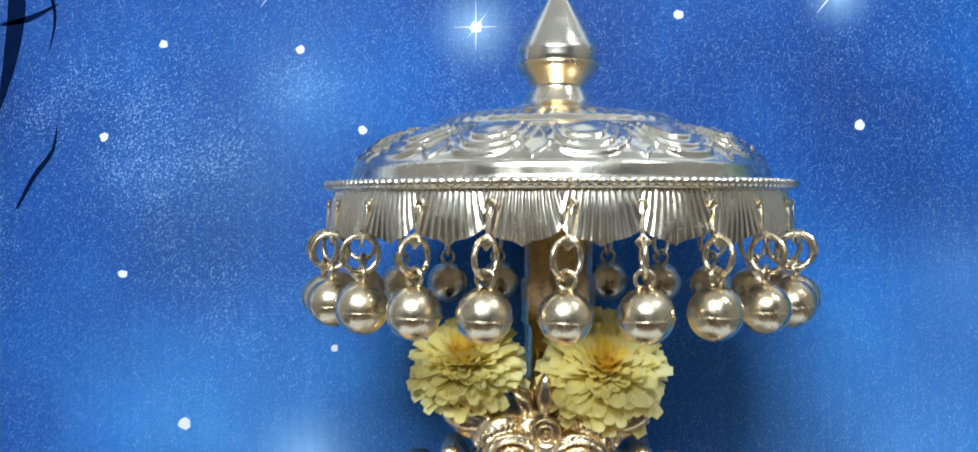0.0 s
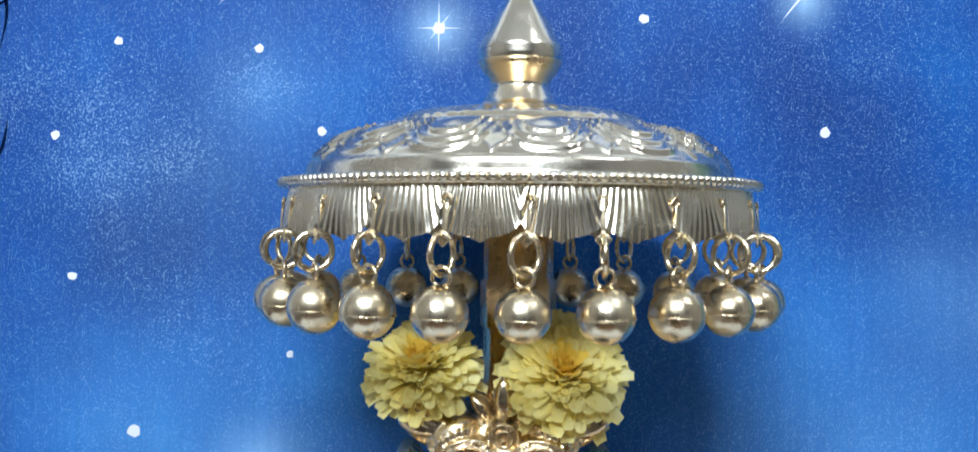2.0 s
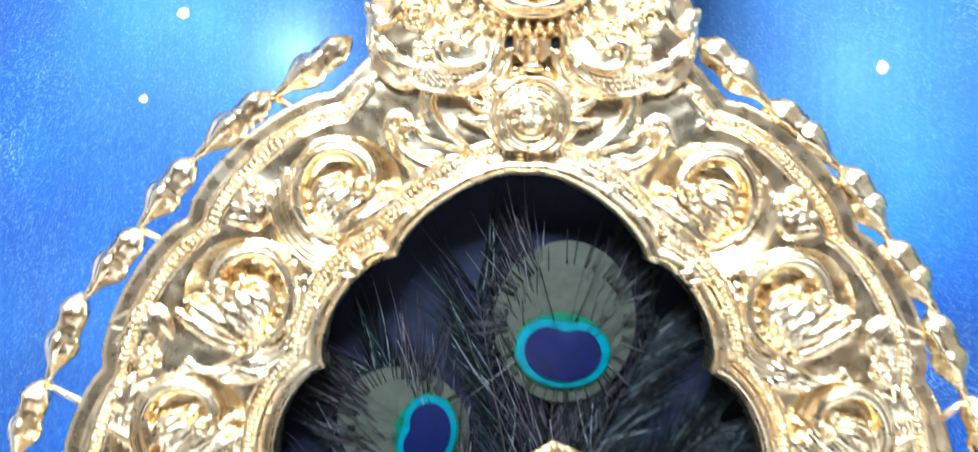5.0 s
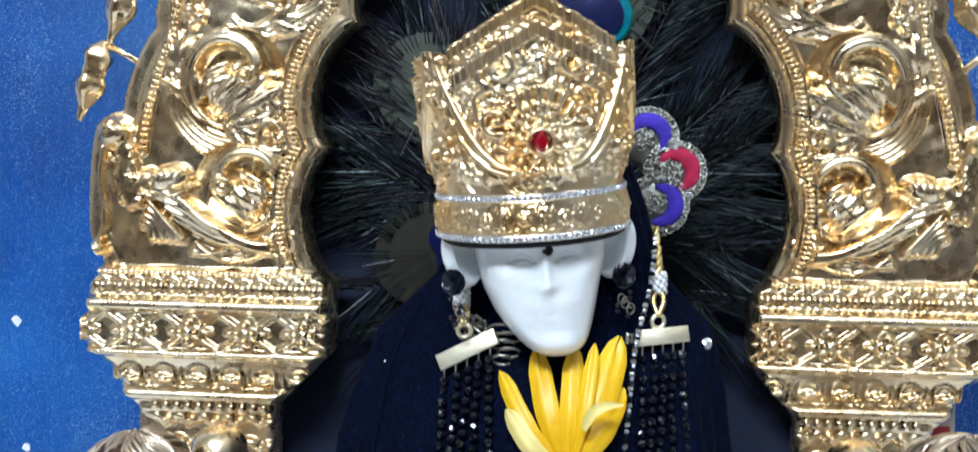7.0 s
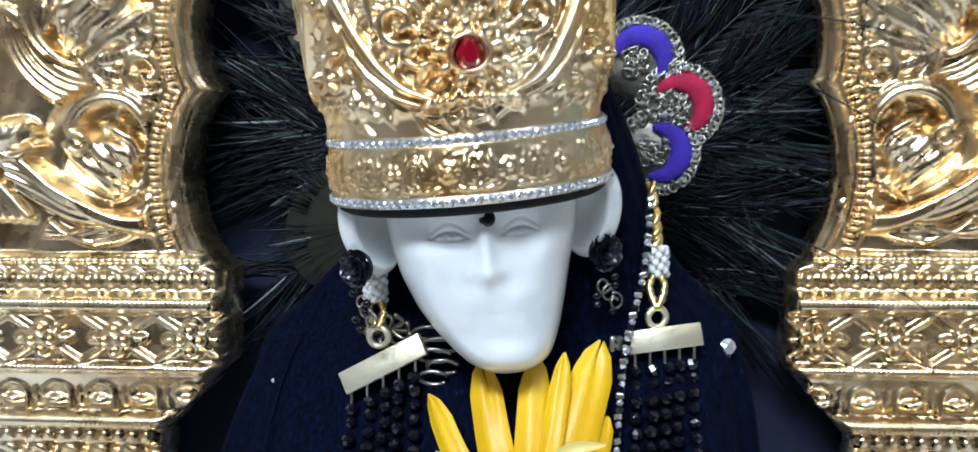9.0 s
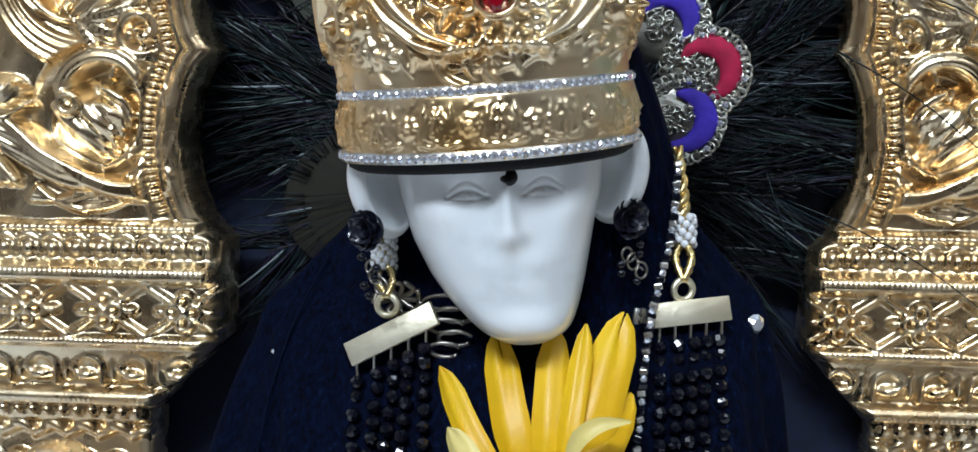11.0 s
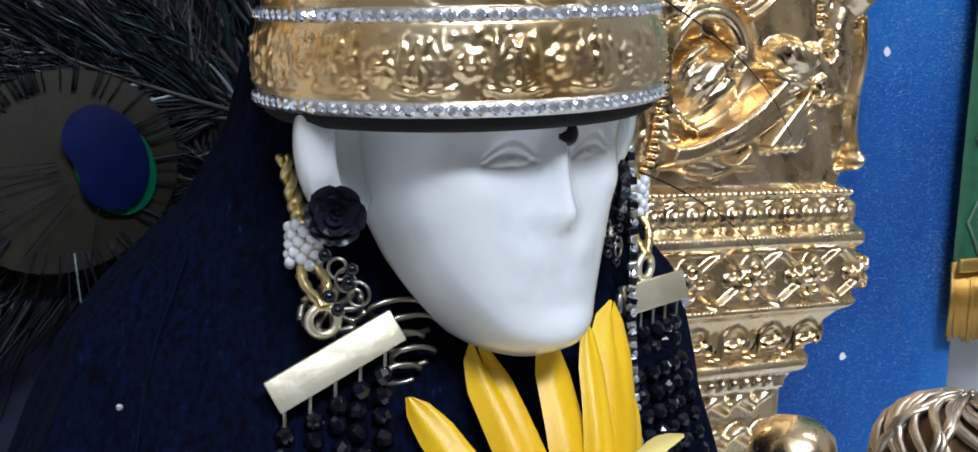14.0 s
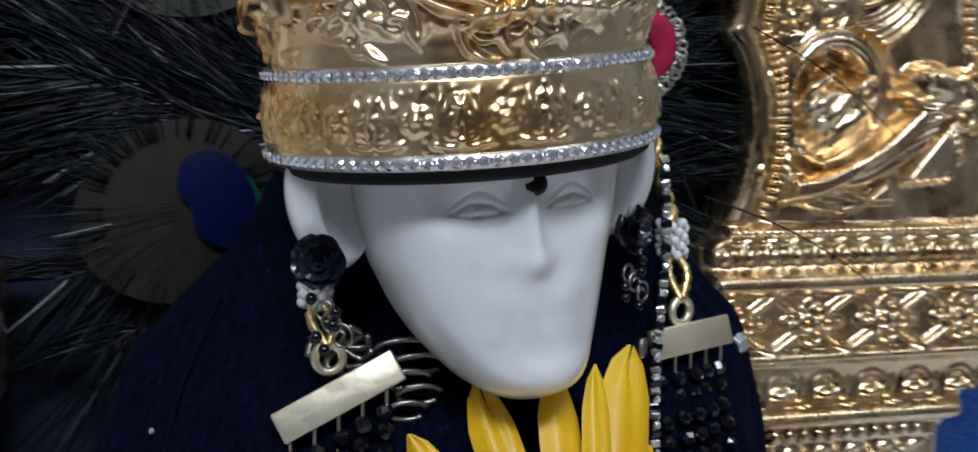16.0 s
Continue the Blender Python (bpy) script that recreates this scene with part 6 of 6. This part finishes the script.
def rose_earring(x, y, z, face, seed):
    rnd = random.Random(seed)
    e = thing("rose_earring", "black resin rose earring with silver filigree below", "earring", (x, y, z), "earrings of the statue")
    e.rotation_euler = (0, 0, radians(face))
    for li, (rad, cnt, lean) in enumerate(((0.52, 6, 25), (0.41, 5, 48), (0.28, 4, 66), (0.16, 3, 80))):
        for k in range(cnt):
            a = 2 * math.pi * (k + 0.3 * li) / cnt
            t = np.linspace(0.1, 1, 6)
            el = radians(lean)
            P = np.stack([rad * t * math.cos(a) * math.cos(el) ** 0.6, -(rad * t * math.sin(el) * 0.8 + 0.04 * li), rad * t * math.sin(a) * math.cos(el) ** 0.6], 1)
            put("petal", strip(P, rad * 0.55 * np.array([0.4, 0.8, 1, 1, 0.9, 0.6]), (-math.cos(a) * math.sin(el), -math.cos(el), -math.sin(a) * math.sin(el)), 0.5, 5), M_ROSE, e)
    put("rose_back", moved(ball(0.4, 8, 12), place(0, 0, 0, 0, 0, 0, (1, 0.4, 1))), M_ROSE, e)
    for k in range(3):
        a = np.linspace(0, 1, 26)
        r = 0.24 * (1 - 0.7 * a)
        an = (1 if k % 2 else -1) * a * 8 + k
        put("filigree", tube(np.stack([0.15 * (k - 1) + 0.2 + r * np.cos(an), -0.05 * k + 0 * a, -0.85 - 0.22 * k + r * np.sin(an)], 1), 0.03, 6), M_ANTIQUE, e)
    for k in range(5):
        put("drop", moved(ball(0.11, 6, 8), place(rnd.uniform(-0.25, 0.35), -0.1, -0.65 - 0.22 * k)), M_BEAD, e)


rose_earring(-2.9, -12.25, 32.35, -25, 1)
rose_earring(3.0, -11.0, 32.6, 35, 2)

# silver wire curls at the collar
curls = thing("wire_brooch", "antique silver wire brooch with looped curls", "brooch", (-1.2, -11.0, 29.9))
for k in range(5):
    a = np.linspace(0.3, 5.6, 24)
    P = np.stack([0.25 * (k % 2) - 0.1 + (0.5 - 0.04 * k) * np.cos(a) * 1.1, -0.12 * np.sin(a) - 0.05 * k, 0.55 - 0.28 * k + 0.2 * np.sin(a)], 1)
    put("wire_curl", tube(P, 0.055, 6), M_ANTIQUE, curls)
for k in range(9):
    a = k * 0.7
    put("wire_leaf", tube(curve_pts([(-1.3, 0.2, 0.6), (-1.3 + 0.5 * math.cos(a), 0.1, 0.6 + 0.35 * math.sin(a)), (-1.3 + 0.6 * math.cos(a + 0.6), 0, 0.6 + 0.45 * math.sin(a + 0.6))], 10), 0.07, 6), M_ANTIQUE, curls)

# ---- yellow flower under the chin ----
M_SUN = Mat("golden_petal", (0.80, 0.50, 0.01), 0.42)
M_SUN.vary_colour(40, [(0.3, (0.76, 0.42, 0.001)), (0.7, (0.92, 0.62, 0.005))], (1, 1, 0.3))
M_SUN.set("Subsurface Weight", 0.15)
M_SUN.set("Subsurface Radius", (0.004, 0.003, 0.0005))
M_SUN.bump(350, 0.10, 0.0005, 3, (4, 4, 0.3))
M_SUN = M_SUN.m
M_PALE = plain("pale_yellow_ray", (0.80, 0.66, 0.22), 0.45, scale=60, spread=0.12)
sun = thing("yellow_flower", "golden yellow flower with long rays tucked under the chin", "flower", (1.3, -13.2, 25.6))
RAYS = [((-1.35, -11.7, 29.05), 0.58, M_SUN, 0.0), ((-0.05, -11.5, 29.9), 0.74, M_SUN, 0.16), ((1.4, -11.6, 30.05), 0.70, M_SUN, 0.0), ((2.1, -11.85, 30.2), 0.46, M_SUN, 0.0), ((3.0, -11.3, 30.4), 0.92, M_SUN, 0.12), ((3.2, -11.9, 28.6), 0.7, M_SUN, 0.0),
        ((-1.0, -12.8, 27.9), 0.6, M_PALE, 0.0), ((-1.5, -13.6, 25.3), 0.7, M_SUN, 0.0), ((5.9, -14.0, 25.4), 0.85, M_SUN, 0.0), ((4.4, -15, 23.2), 0.8, M_SUN, 0.0), ((-1.6, -15, 23.2), 0.8, M_SUN, 0.0), ((1.4, -15.6, 22.2), 0.8, M_SUN, 0.0)]
org = np.array((1.3, -13.2, 25.6))
for k, (tip, w, mat, notch) in enumerate(RAYS):
    t = np.array(tip) - org
    mid = t * 0.5 + np.array([0.08 * t[0], -0.55, 0.0])
    P = curve_pts([t * 0.06, mid, t], 20)
    prof = 0.62 * w * np.interp(np.linspace(0, 1, 20), [0, 0.2, 0.55, 0.85, 0.96, 1], [0.3, 0.65, 1.0, 0.92, 0.55, 0.12])
    v, f = strip(P, prof, (0.15 * (k % 3 - 1), -1, 0.1), -0.35, 13)
    across = np.arange(len(v)) % 13 / 6 - 1
    along = np.arange(len(v)) // 13 / 19
    v[:, 1] += 0.018 * np.sin(across * 6.0) + 0.06 * np.sin(along * 5 + k) * across
    # torn tip: the middle of the blade falls short of its two points
    v -= np.outer(notch * np.exp(-((across - 0.25) / 0.22) ** 2) * along ** 6, t)
    put("ray", (v, f), mat, sun)
put("pale_ray", strip(curve_pts([(0.5, -0.5, 1.9), (0.75, -0.55, 2.45), (1.2, -0.5, 2.75), (1.85, -0.35, 2.8)], 10), 0.2 * np.sin(np.linspace(0.5, 3.0, 10)), (0, -1, 0.4), 0.4, 5), M_PALE, sun)
for k in range(26):
    a = rs.uniform(0, 6.28)
    r = rs.uniform(0.1, 0.55)
    P = curve_pts([(r * 0.6 * math.cos(a), -0.1, r * 0.6 * math.sin(a)), (r * math.cos(a), -0.55, r * math.sin(a) + 0.15), (r * 1.5 * math.cos(a + 0.5), -0.7, r * 1.5 * math.sin(a + 0.5) + 0.1)], 9)
    put("floret", tube(P, 0.06, 5), M_SUN, sun)
put("flower_disc", moved(ball(0.7, 8, 14), place(0, 0.1, 0, 0, 0, 0, (1, 0.6, 1))), M_SUN, sun)

# ---- peacock feathers behind the head ----
def barb_material(name, stops, rough=0.4):
    m = Mat(name, (0.02, 0.02, 0.02), rough)
    g = m.nt.nodes.new("ShaderNodeNewGeometry")
    r = m.ramp(g, stops, "Random Per Island")
    m.link(r, "Color", m.b, "Base Color")
    m.set("Metallic", 0.3)
    m.set("Specular IOR Level", 0.3)
    return m.m


# the palest top stops paint highlights onto a few single barbs
M_BARB = barb_material("feather_barb", [(0.0, (0.002, 0.002, 0.003)), (0.5, (0.005, 0.008, 0.010)), (0.68, (0.007, 0.022, 0.027)), (0.80, (0.022, 0.014, 0.042)), (0.90, (0.024, 0.046, 0.038)), (0.95, (0.06, 0.085, 0.095)), (1.0, (0.24, 0.28, 0.30))])
M_BARB_BROWN = barb_material("brown_feather_barb", [(0.0, (0.006, 0.006, 0.008)), (0.5, (0.020, 0.020, 0.023)), (0.8, (0.05, 0.045, 0.058)), (1.0, (0.17, 0.165, 0.185))])
M_SHAFT = plain("feather_shaft", (0.022, 0.020, 0.017), 0.5, scale=100)
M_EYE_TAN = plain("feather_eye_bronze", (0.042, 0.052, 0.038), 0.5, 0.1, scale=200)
M_EYE_GREEN = plain("feather_eye_green", (0.002, 0.13, 0.07), 0.35, 0.3, scale=200)
M_EYE_TEAL = plain("feather_eye_teal", (0.001, 0.17, 0.24), 0.35, 0.3, scale=200)
M_EYE_BLUE = plain("feather_eye_blue", (0.001, 0.006, 0.06), 0.35, 0.3, scale=200)
# darker copy of the eye bronze, shade of the low left eye in its colour
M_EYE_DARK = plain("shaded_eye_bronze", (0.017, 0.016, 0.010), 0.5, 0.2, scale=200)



def oval_disc(rx, rz, y, notch=0.0, n=40, dome=0.05):
    V, F = [(0, y - dome, 0)], []
    for k in range(n):
        a = 2 * math.pi * k / n
        q = 1 - notch * math.exp(-((a - math.pi / 2) / 0.45) ** 2)
        V.append((rx * q * math.cos(a), y, rz * q * math.sin(a)))
    F = [(0, 1 + k, 1 + (k + 1) % n) for k in range(n)]
    return np.array(V), F


def feather(base, tip, droop, width, n, seed, eye=None, mat=M_BARB, label="dark iridescent peacock feather with loose barbs"):
    """A shaft from base to tip with loose barbs; eye: (centre, radius, turn)."""
    rnd = random.Random(seed)
    f = thing("peacock_feather", label, "feather", base, "feathers behind the head")
    b = np.array(base, float)
    t = np.array(tip, float) - b
    P = curve_pts([np.zeros(3), t * 0.5 + np.array([0, 0, -droop * 0.3]), t], 24)
    put("shaft", tube(P, np.linspace(0.09, 0.03, 24), 6), M_SHAFT, f)
    T = t / np.linalg.norm(t)
    side = np.cross(T, (0, 1, 0))
    side /= np.linalg.norm(side)
    V, F, c = [], [], 0
    for k in range(n):
        u = 0.15 + 0.85 * rnd.random() ** 0.8
        p = P[min(23, int(u * 23))]
        for s1 in (-1, 1):
            L = width * rnd.uniform(0.7, 1.5) * (0.6 + 0.5 * u)
            fwd = rnd.uniform(0.9, 2.4)
            d = side * s1 + T * fwd
            d /= np.linalg.norm(d)
            q = np.linspace(0, 1, 7)
            bend = T * rnd.uniform(0.0, 0.5) + side * s1 * rnd.uniform(-0.35, 0.15) + np.array([0, rnd.uniform(-0.25, 0.1), -0.18])
            pts = p + np.outer(q, d) * L + np.outer(q ** 2, bend) * L * 0.6
            w = np.interp(q, [0, 0.3, 1], [0.03, 0.042, 0.014]) * rnd.uniform(0.6, 1.5)
            v, ff = tube(pts, w, 3)
            V.append(v)
            F += [tuple(i + c for i in g) for g in ff]
            c += len(v)
    tagged(put("vane", (np.concatenate(V), F), mat, f), kind="stuff")
    if eye:
        (ex, ey, ez), r, turn = eye
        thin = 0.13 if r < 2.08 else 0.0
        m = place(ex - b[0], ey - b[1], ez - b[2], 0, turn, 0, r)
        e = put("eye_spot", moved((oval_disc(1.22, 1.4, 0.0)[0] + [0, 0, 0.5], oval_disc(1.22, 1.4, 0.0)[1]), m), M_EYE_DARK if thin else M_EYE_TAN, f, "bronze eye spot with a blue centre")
        if thin:
            side = place(ex - b[0] + 0.26, ey - b[1], ez - b[2] - 0.22, 0, turn, 0, r)
            put("green_ring", moved(oval_disc(0.62, 0.47, -0.10), side), M_EYE_GREEN, e)
        else:
            put("green_ring", moved(oval_disc(0.84, 0.66, -0.08), m), M_EYE_GREEN, e)
            put("teal_ring", moved(oval_disc(0.80, 0.62, -0.12, 0.2), m), M_EYE_TEAL, e)
        put("blue_heart", moved(oval_disc(0.66, 0.50, -0.19, 0.3), m), M_EYE_BLUE, e)
        V, F, c = [], [], 0
        for k in range(90):
            a = rnd.uniform(0, 2 * math.pi)
            q = np.linspace(0, 1, 5)
            r0, r1 = 1.0, rnd.uniform(1.45, 1.75) if rnd.random() < 0.8 else rnd.uniform(1.8, 2.3)
            pts = np.stack([(r0 + (r1 - r0) * q) * math.cos(a + 0.1 * k % 0.2), -0.06 + 0 * q, 0.5 + (r0 + (r1 - r0) * q) * math.sin(a + 0.1 * k % 0.2)], 1)
            v, ff = tube(pts, np.linspace(0.012, 0.006, 5), 3)
            V.append(v)
            F += [tuple(i + c for i in g) for g in ff]
            c += len(v)
        for k in range(7):
            a = rnd.uniform(0.3, 2.8)
            pts = np.stack([np.linspace(0.55, 1.5, 5) * math.cos(a), np.full(5, -0.2), np.linspace(0.55, 1.5, 5) * math.sin(a)], 1)
            v, ff = tube(pts, 0.008, 3)
            V.append(v)
            F += [tuple(i + c for i in g) for g in ff]
            c += len(v)
        tagged(put("eye_fringe", moved((np.concatenate(V), F), m), mat, e), kind="stuff")
    return f


feather((0.2, 0.6, 31), (1.3, 0.6, 44.6), 0, 4.4, 330, 1, ((1.3, 0.3, 43.0), 2.55, 5), M_BARB_BROWN, "peacock feather with a bronze, teal and blue eye")
feather((-1.0, 0.7, 30), (-5.6, 0.4, 39.8), 0, 4.2, 260, 2, ((-4.6, 0.2, 39.3), 2.1, -75), M_BARB_BROWN, "peacock feather with a bronze, teal and blue eye")
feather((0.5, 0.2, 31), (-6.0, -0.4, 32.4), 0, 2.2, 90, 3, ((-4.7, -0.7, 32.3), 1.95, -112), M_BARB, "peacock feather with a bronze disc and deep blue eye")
k = 10
for tip, wdt, nb in (((-9.0, 0.3, 36.0), 3.0, 120), ((-9.4, 0.5, 34.5), 2.8, 110), ((-8.8, 0.6, 38.2), 3.0, 100), ((-9.2, 0.1, 30.0), 2.4, 60), ((-7.5, 0.8, 42.5), 3.2, 110), ((5.6, 0.8, 44.5), 3.4, 120), ((-2.6, 0.8, 46.0), 3.0, 90),
                     ((8.4, 0.4, 40.0), 3.2, 130), ((9.0, 0.2, 37.4), 3.0, 120), ((9.0, 0.3, 35.0), 3.0, 120), ((8.2, 0.2, 32.2), 2.8, 100), ((7.4, 0.3, 29.5), 2.6, 80), ((-8.0, 0.3, 28.0), 2.4, 50)):
    feather((0.0, 0.4, 33.0), tip, 0.6, wdt, int(nb * 1.9), k)
    k += 1

# stray barbs that reach over the right capital
for pts in ([(8.0, -3.6, 38.9), (9.9, -4.2, 38.6), (12.2, -4.0, 38.0), (14.3, -3.2, 36.9)], [(9.0, -3.6, 36.8), (11.0, -4.0, 35.6), (12.8, -4.0, 34.2), (14.2, -3.4, 33.0)],
            [(7.8, -3.4, 32.4), (9.8, -4.0, 31.6), (11.8, -4.0, 30.5), (13.6, -3.4, 29.2)], [(7.2, -3.2, 33.2), (7.9, -3.8, 31.0), (8.6, -3.6, 29.0)]):
    w = put("stray_barb", tube(curve_pts(pts, 22), np.linspace(0.028, 0.012, 22), 5), M_BARB)
    tagged(w, "single long black feather barb hanging free", "feather barb", "stray barbs")

# ---- small lions on the arm rests ----

M_LION = metal("dark_bronze_ground", (0.10, 0.06, 0.035), (0.2, 0.13, 0.08), 0.4, 0.55, 0.3)


def lion_figure(x, y, z, turn, mat, label):
    rnd = random.Random(int(abs(x) * 10))
    parts = []
    b = ball(1, 22, 30)
    v = b[0].copy()
    v[:, 2] += 0.25 * np.exp(-((v[:, 1] + 0.9) / 0.4) ** 2)
    parts.append(moved((v, b[1]), place(0, 0, 0, 0, 0, 0, (2.0, 2.3, 1.9))))
    parts.append(moved(ball(1, 12, 16), place(0.1, -2.2, -1.3, 0, 0, 0, (1.0, 1.0, 0.8))))
    for k in range(54):
        a0 = 2 * math.pi * k / 54 + rnd.uniform(-0.05, 0.05)
        e1 = rnd.uniform(-0.5, 0.1)
        P = []
        for t in np.linspace(0, 1, 12):
            el = 1.45 - (1.45 - e1) * t
            a = a0 + 0.9 * t + 0.16 * math.sin(9 * t + k)
            q = 1.05 + 0.04 * math.sin(12 * t + k * 1.3)
            P.append((2.05 * q * math.sin(a) * math.cos(el), -2.35 * q * math.cos(a) * math.cos(el), 1.95 * q * math.sin(el)))
        parts.append(tube(P, np.interp(np.linspace(0, 1, 12), [0, 0.5, 1], [0.06, 0.15, 0.05]), 6))
    parts.append(moved(lathe([(2.2, -24.5), (2.1, -12), (1.9, -4), (1.6, -1)], 24), place(0, 1.0, 0)))
    lf = put("lion_figure", join(*parts), [mat, M_LION])
    first = len(parts[0][1]) + len(parts[1][1])
    idx = np.zeros(len(lf.data.polygons), dtype=np.int32)
    idx[:first] = 1
    lf.data.polygons.foreach_set("material_index", idx)
    lf.matrix_world = pose(x * C, y * C, z * C, 0, 0, turn)
    return tagged(lf, label, "lion figure", "lions on the arm rests")


lion_figure(-16.3, -9.0, 23.3, -18, M_MANE, "small silver lion with a carved wavy mane")
lion_figure(16.2, -8.8, 24.4, 22, M_MANE, "small silver lion with a carved wavy mane")
for x, y, z in ((-13.9, -6.0, 23.8), (12.7, -6.0, 24.3)):
    kn = put("arm_knob", lathe([(1.2, -23), (1.1, -4), (0.9, -1.0), (1.1, -0.8), (1.25, 0.0), (1.1, 0.65), (0.65, 1.05), (0.02, 1.2)], 32), M_GOLD)
    kn.location = (x * C, y * C, z * C)
    tagged(kn, "rounded dull gold knob on the throne arm", "knob", "knobs on the throne arms")

# ---- green curtain with lattice embroidery ----
M_GREEN = plain("green_silk", (0.006, 0.105, 0.045), 0.45, scale=160, spread=0.3, Sheen_Weight=0.3)
M_THREAD = metal("silver_embroidery", (0.25, 0.40, 0.32), (0.48, 0.60, 0.52), 0.35, 0.5, 0.8)
M_FRINGE = metal("gold_fringe", (0.62, 0.34, 0.07), (0.78, 0.5, 0.16), 0.35, 0.5, 0.6)
cur = thing("embroidered_curtain", "green silk curtain with silver lattice embroidery and gold fringe", "curtain", (35.9, 9, 26))


def cur_y(x, z):
    return 0.35 * math.sin(x * 0.9) + 0.15 * math.sin(x * 2.3 + 1)


n1, n2 = 80, 40
V = [(x + 0.012 * z * 1.2, cur_y(x, z), z) for z in np.linspace(0, 70, n2) for x in np.linspace(0.2, 34, n1)]
put("silk", (np.array(V), grid_faces(n2, n1)), M_GREEN, cur)
lines = []
for s1 in (-1, 1):
    for k in range(-9, 16):
        P = []
        for z in np.linspace(0, 60, 60):
            x = 0.9 + 2.5 * k + 1.25 * s1 * (2 / math.pi) * math.asin(math.sin(z * math.pi / 4.2 * 1.0)) + 1.2
            if 0.3 < x < 33:
                P.append((x + 0.0144 * z, cur_y(x, z) - 0.08, z))
        if len(P) > 4 and k >= 0:
            lines.append(tube(P, 0.09, 4))
put("lattice", join(*lines), M_THREAD, cur)
for i in range(5):
    for j in range(9):
        x, z = 0.85 + 2.5 * i + (1.25 if j % 2 else 0) + 1.2, 2.1 + 4.2 * j * 0.5
        mot = [moved(ball(0.16, 5, 7), place(x + 0.0144 * z + 0.34 * math.cos(a) * q, cur_y(x, z) - 0.1, z + 0.6 * math.sin(a) * q)) for q in (0.5, 1) for a in np.linspace(0, 2 * math.pi, 9, endpoint=False)]
        put("motif", join(*mot), M_THREAD, cur)
fr = []
for k in range(90):
    x = 0.2 + k * 0.13 + rs.uniform(-0.03, 0.03)
    fr.append(tube([(x, cur_y(x, 0), 0.1), (x + rs.uniform(-0.05, 0.05), cur_y(x, 0) - 0.1, -1.8), (x + rs.uniform(-0.1, 0.1), cur_y(x, 0) - 0.05, -3.7 + rs.uniform(-0.3, 0.2))], 0.08, 5))
put("fringe", join(*fr), M_FRINGE, cur)
put("fringe_band", moved(box(12, 0.25, 0.7, 0.1), place(6.1, -0.25, 0.0)), M_FRINGE, cur)

# ---- white box with a red label standing behind the throne ----
M_PACK = plain("grey_white_card", (0.42, 0.38, 0.33), 0.6, scale=40, spread=0.08)
pack = thing("card_box", "grey-white card box with a red label behind the throne", "box", (17.6, 2.9, 13.2))
put("carton", box(2.4, 2.4, 26.4, 0.12), M_PACK, pack, smooth=False)
put("red_label", moved(box(1.5, 0.1, 1.4, 0.04), place(0.2, -1.22, 10.3)), plain("red_label_print", (0.33, 0.02, 0.03), 0.5, scale=60), pack, "plain red label", False)
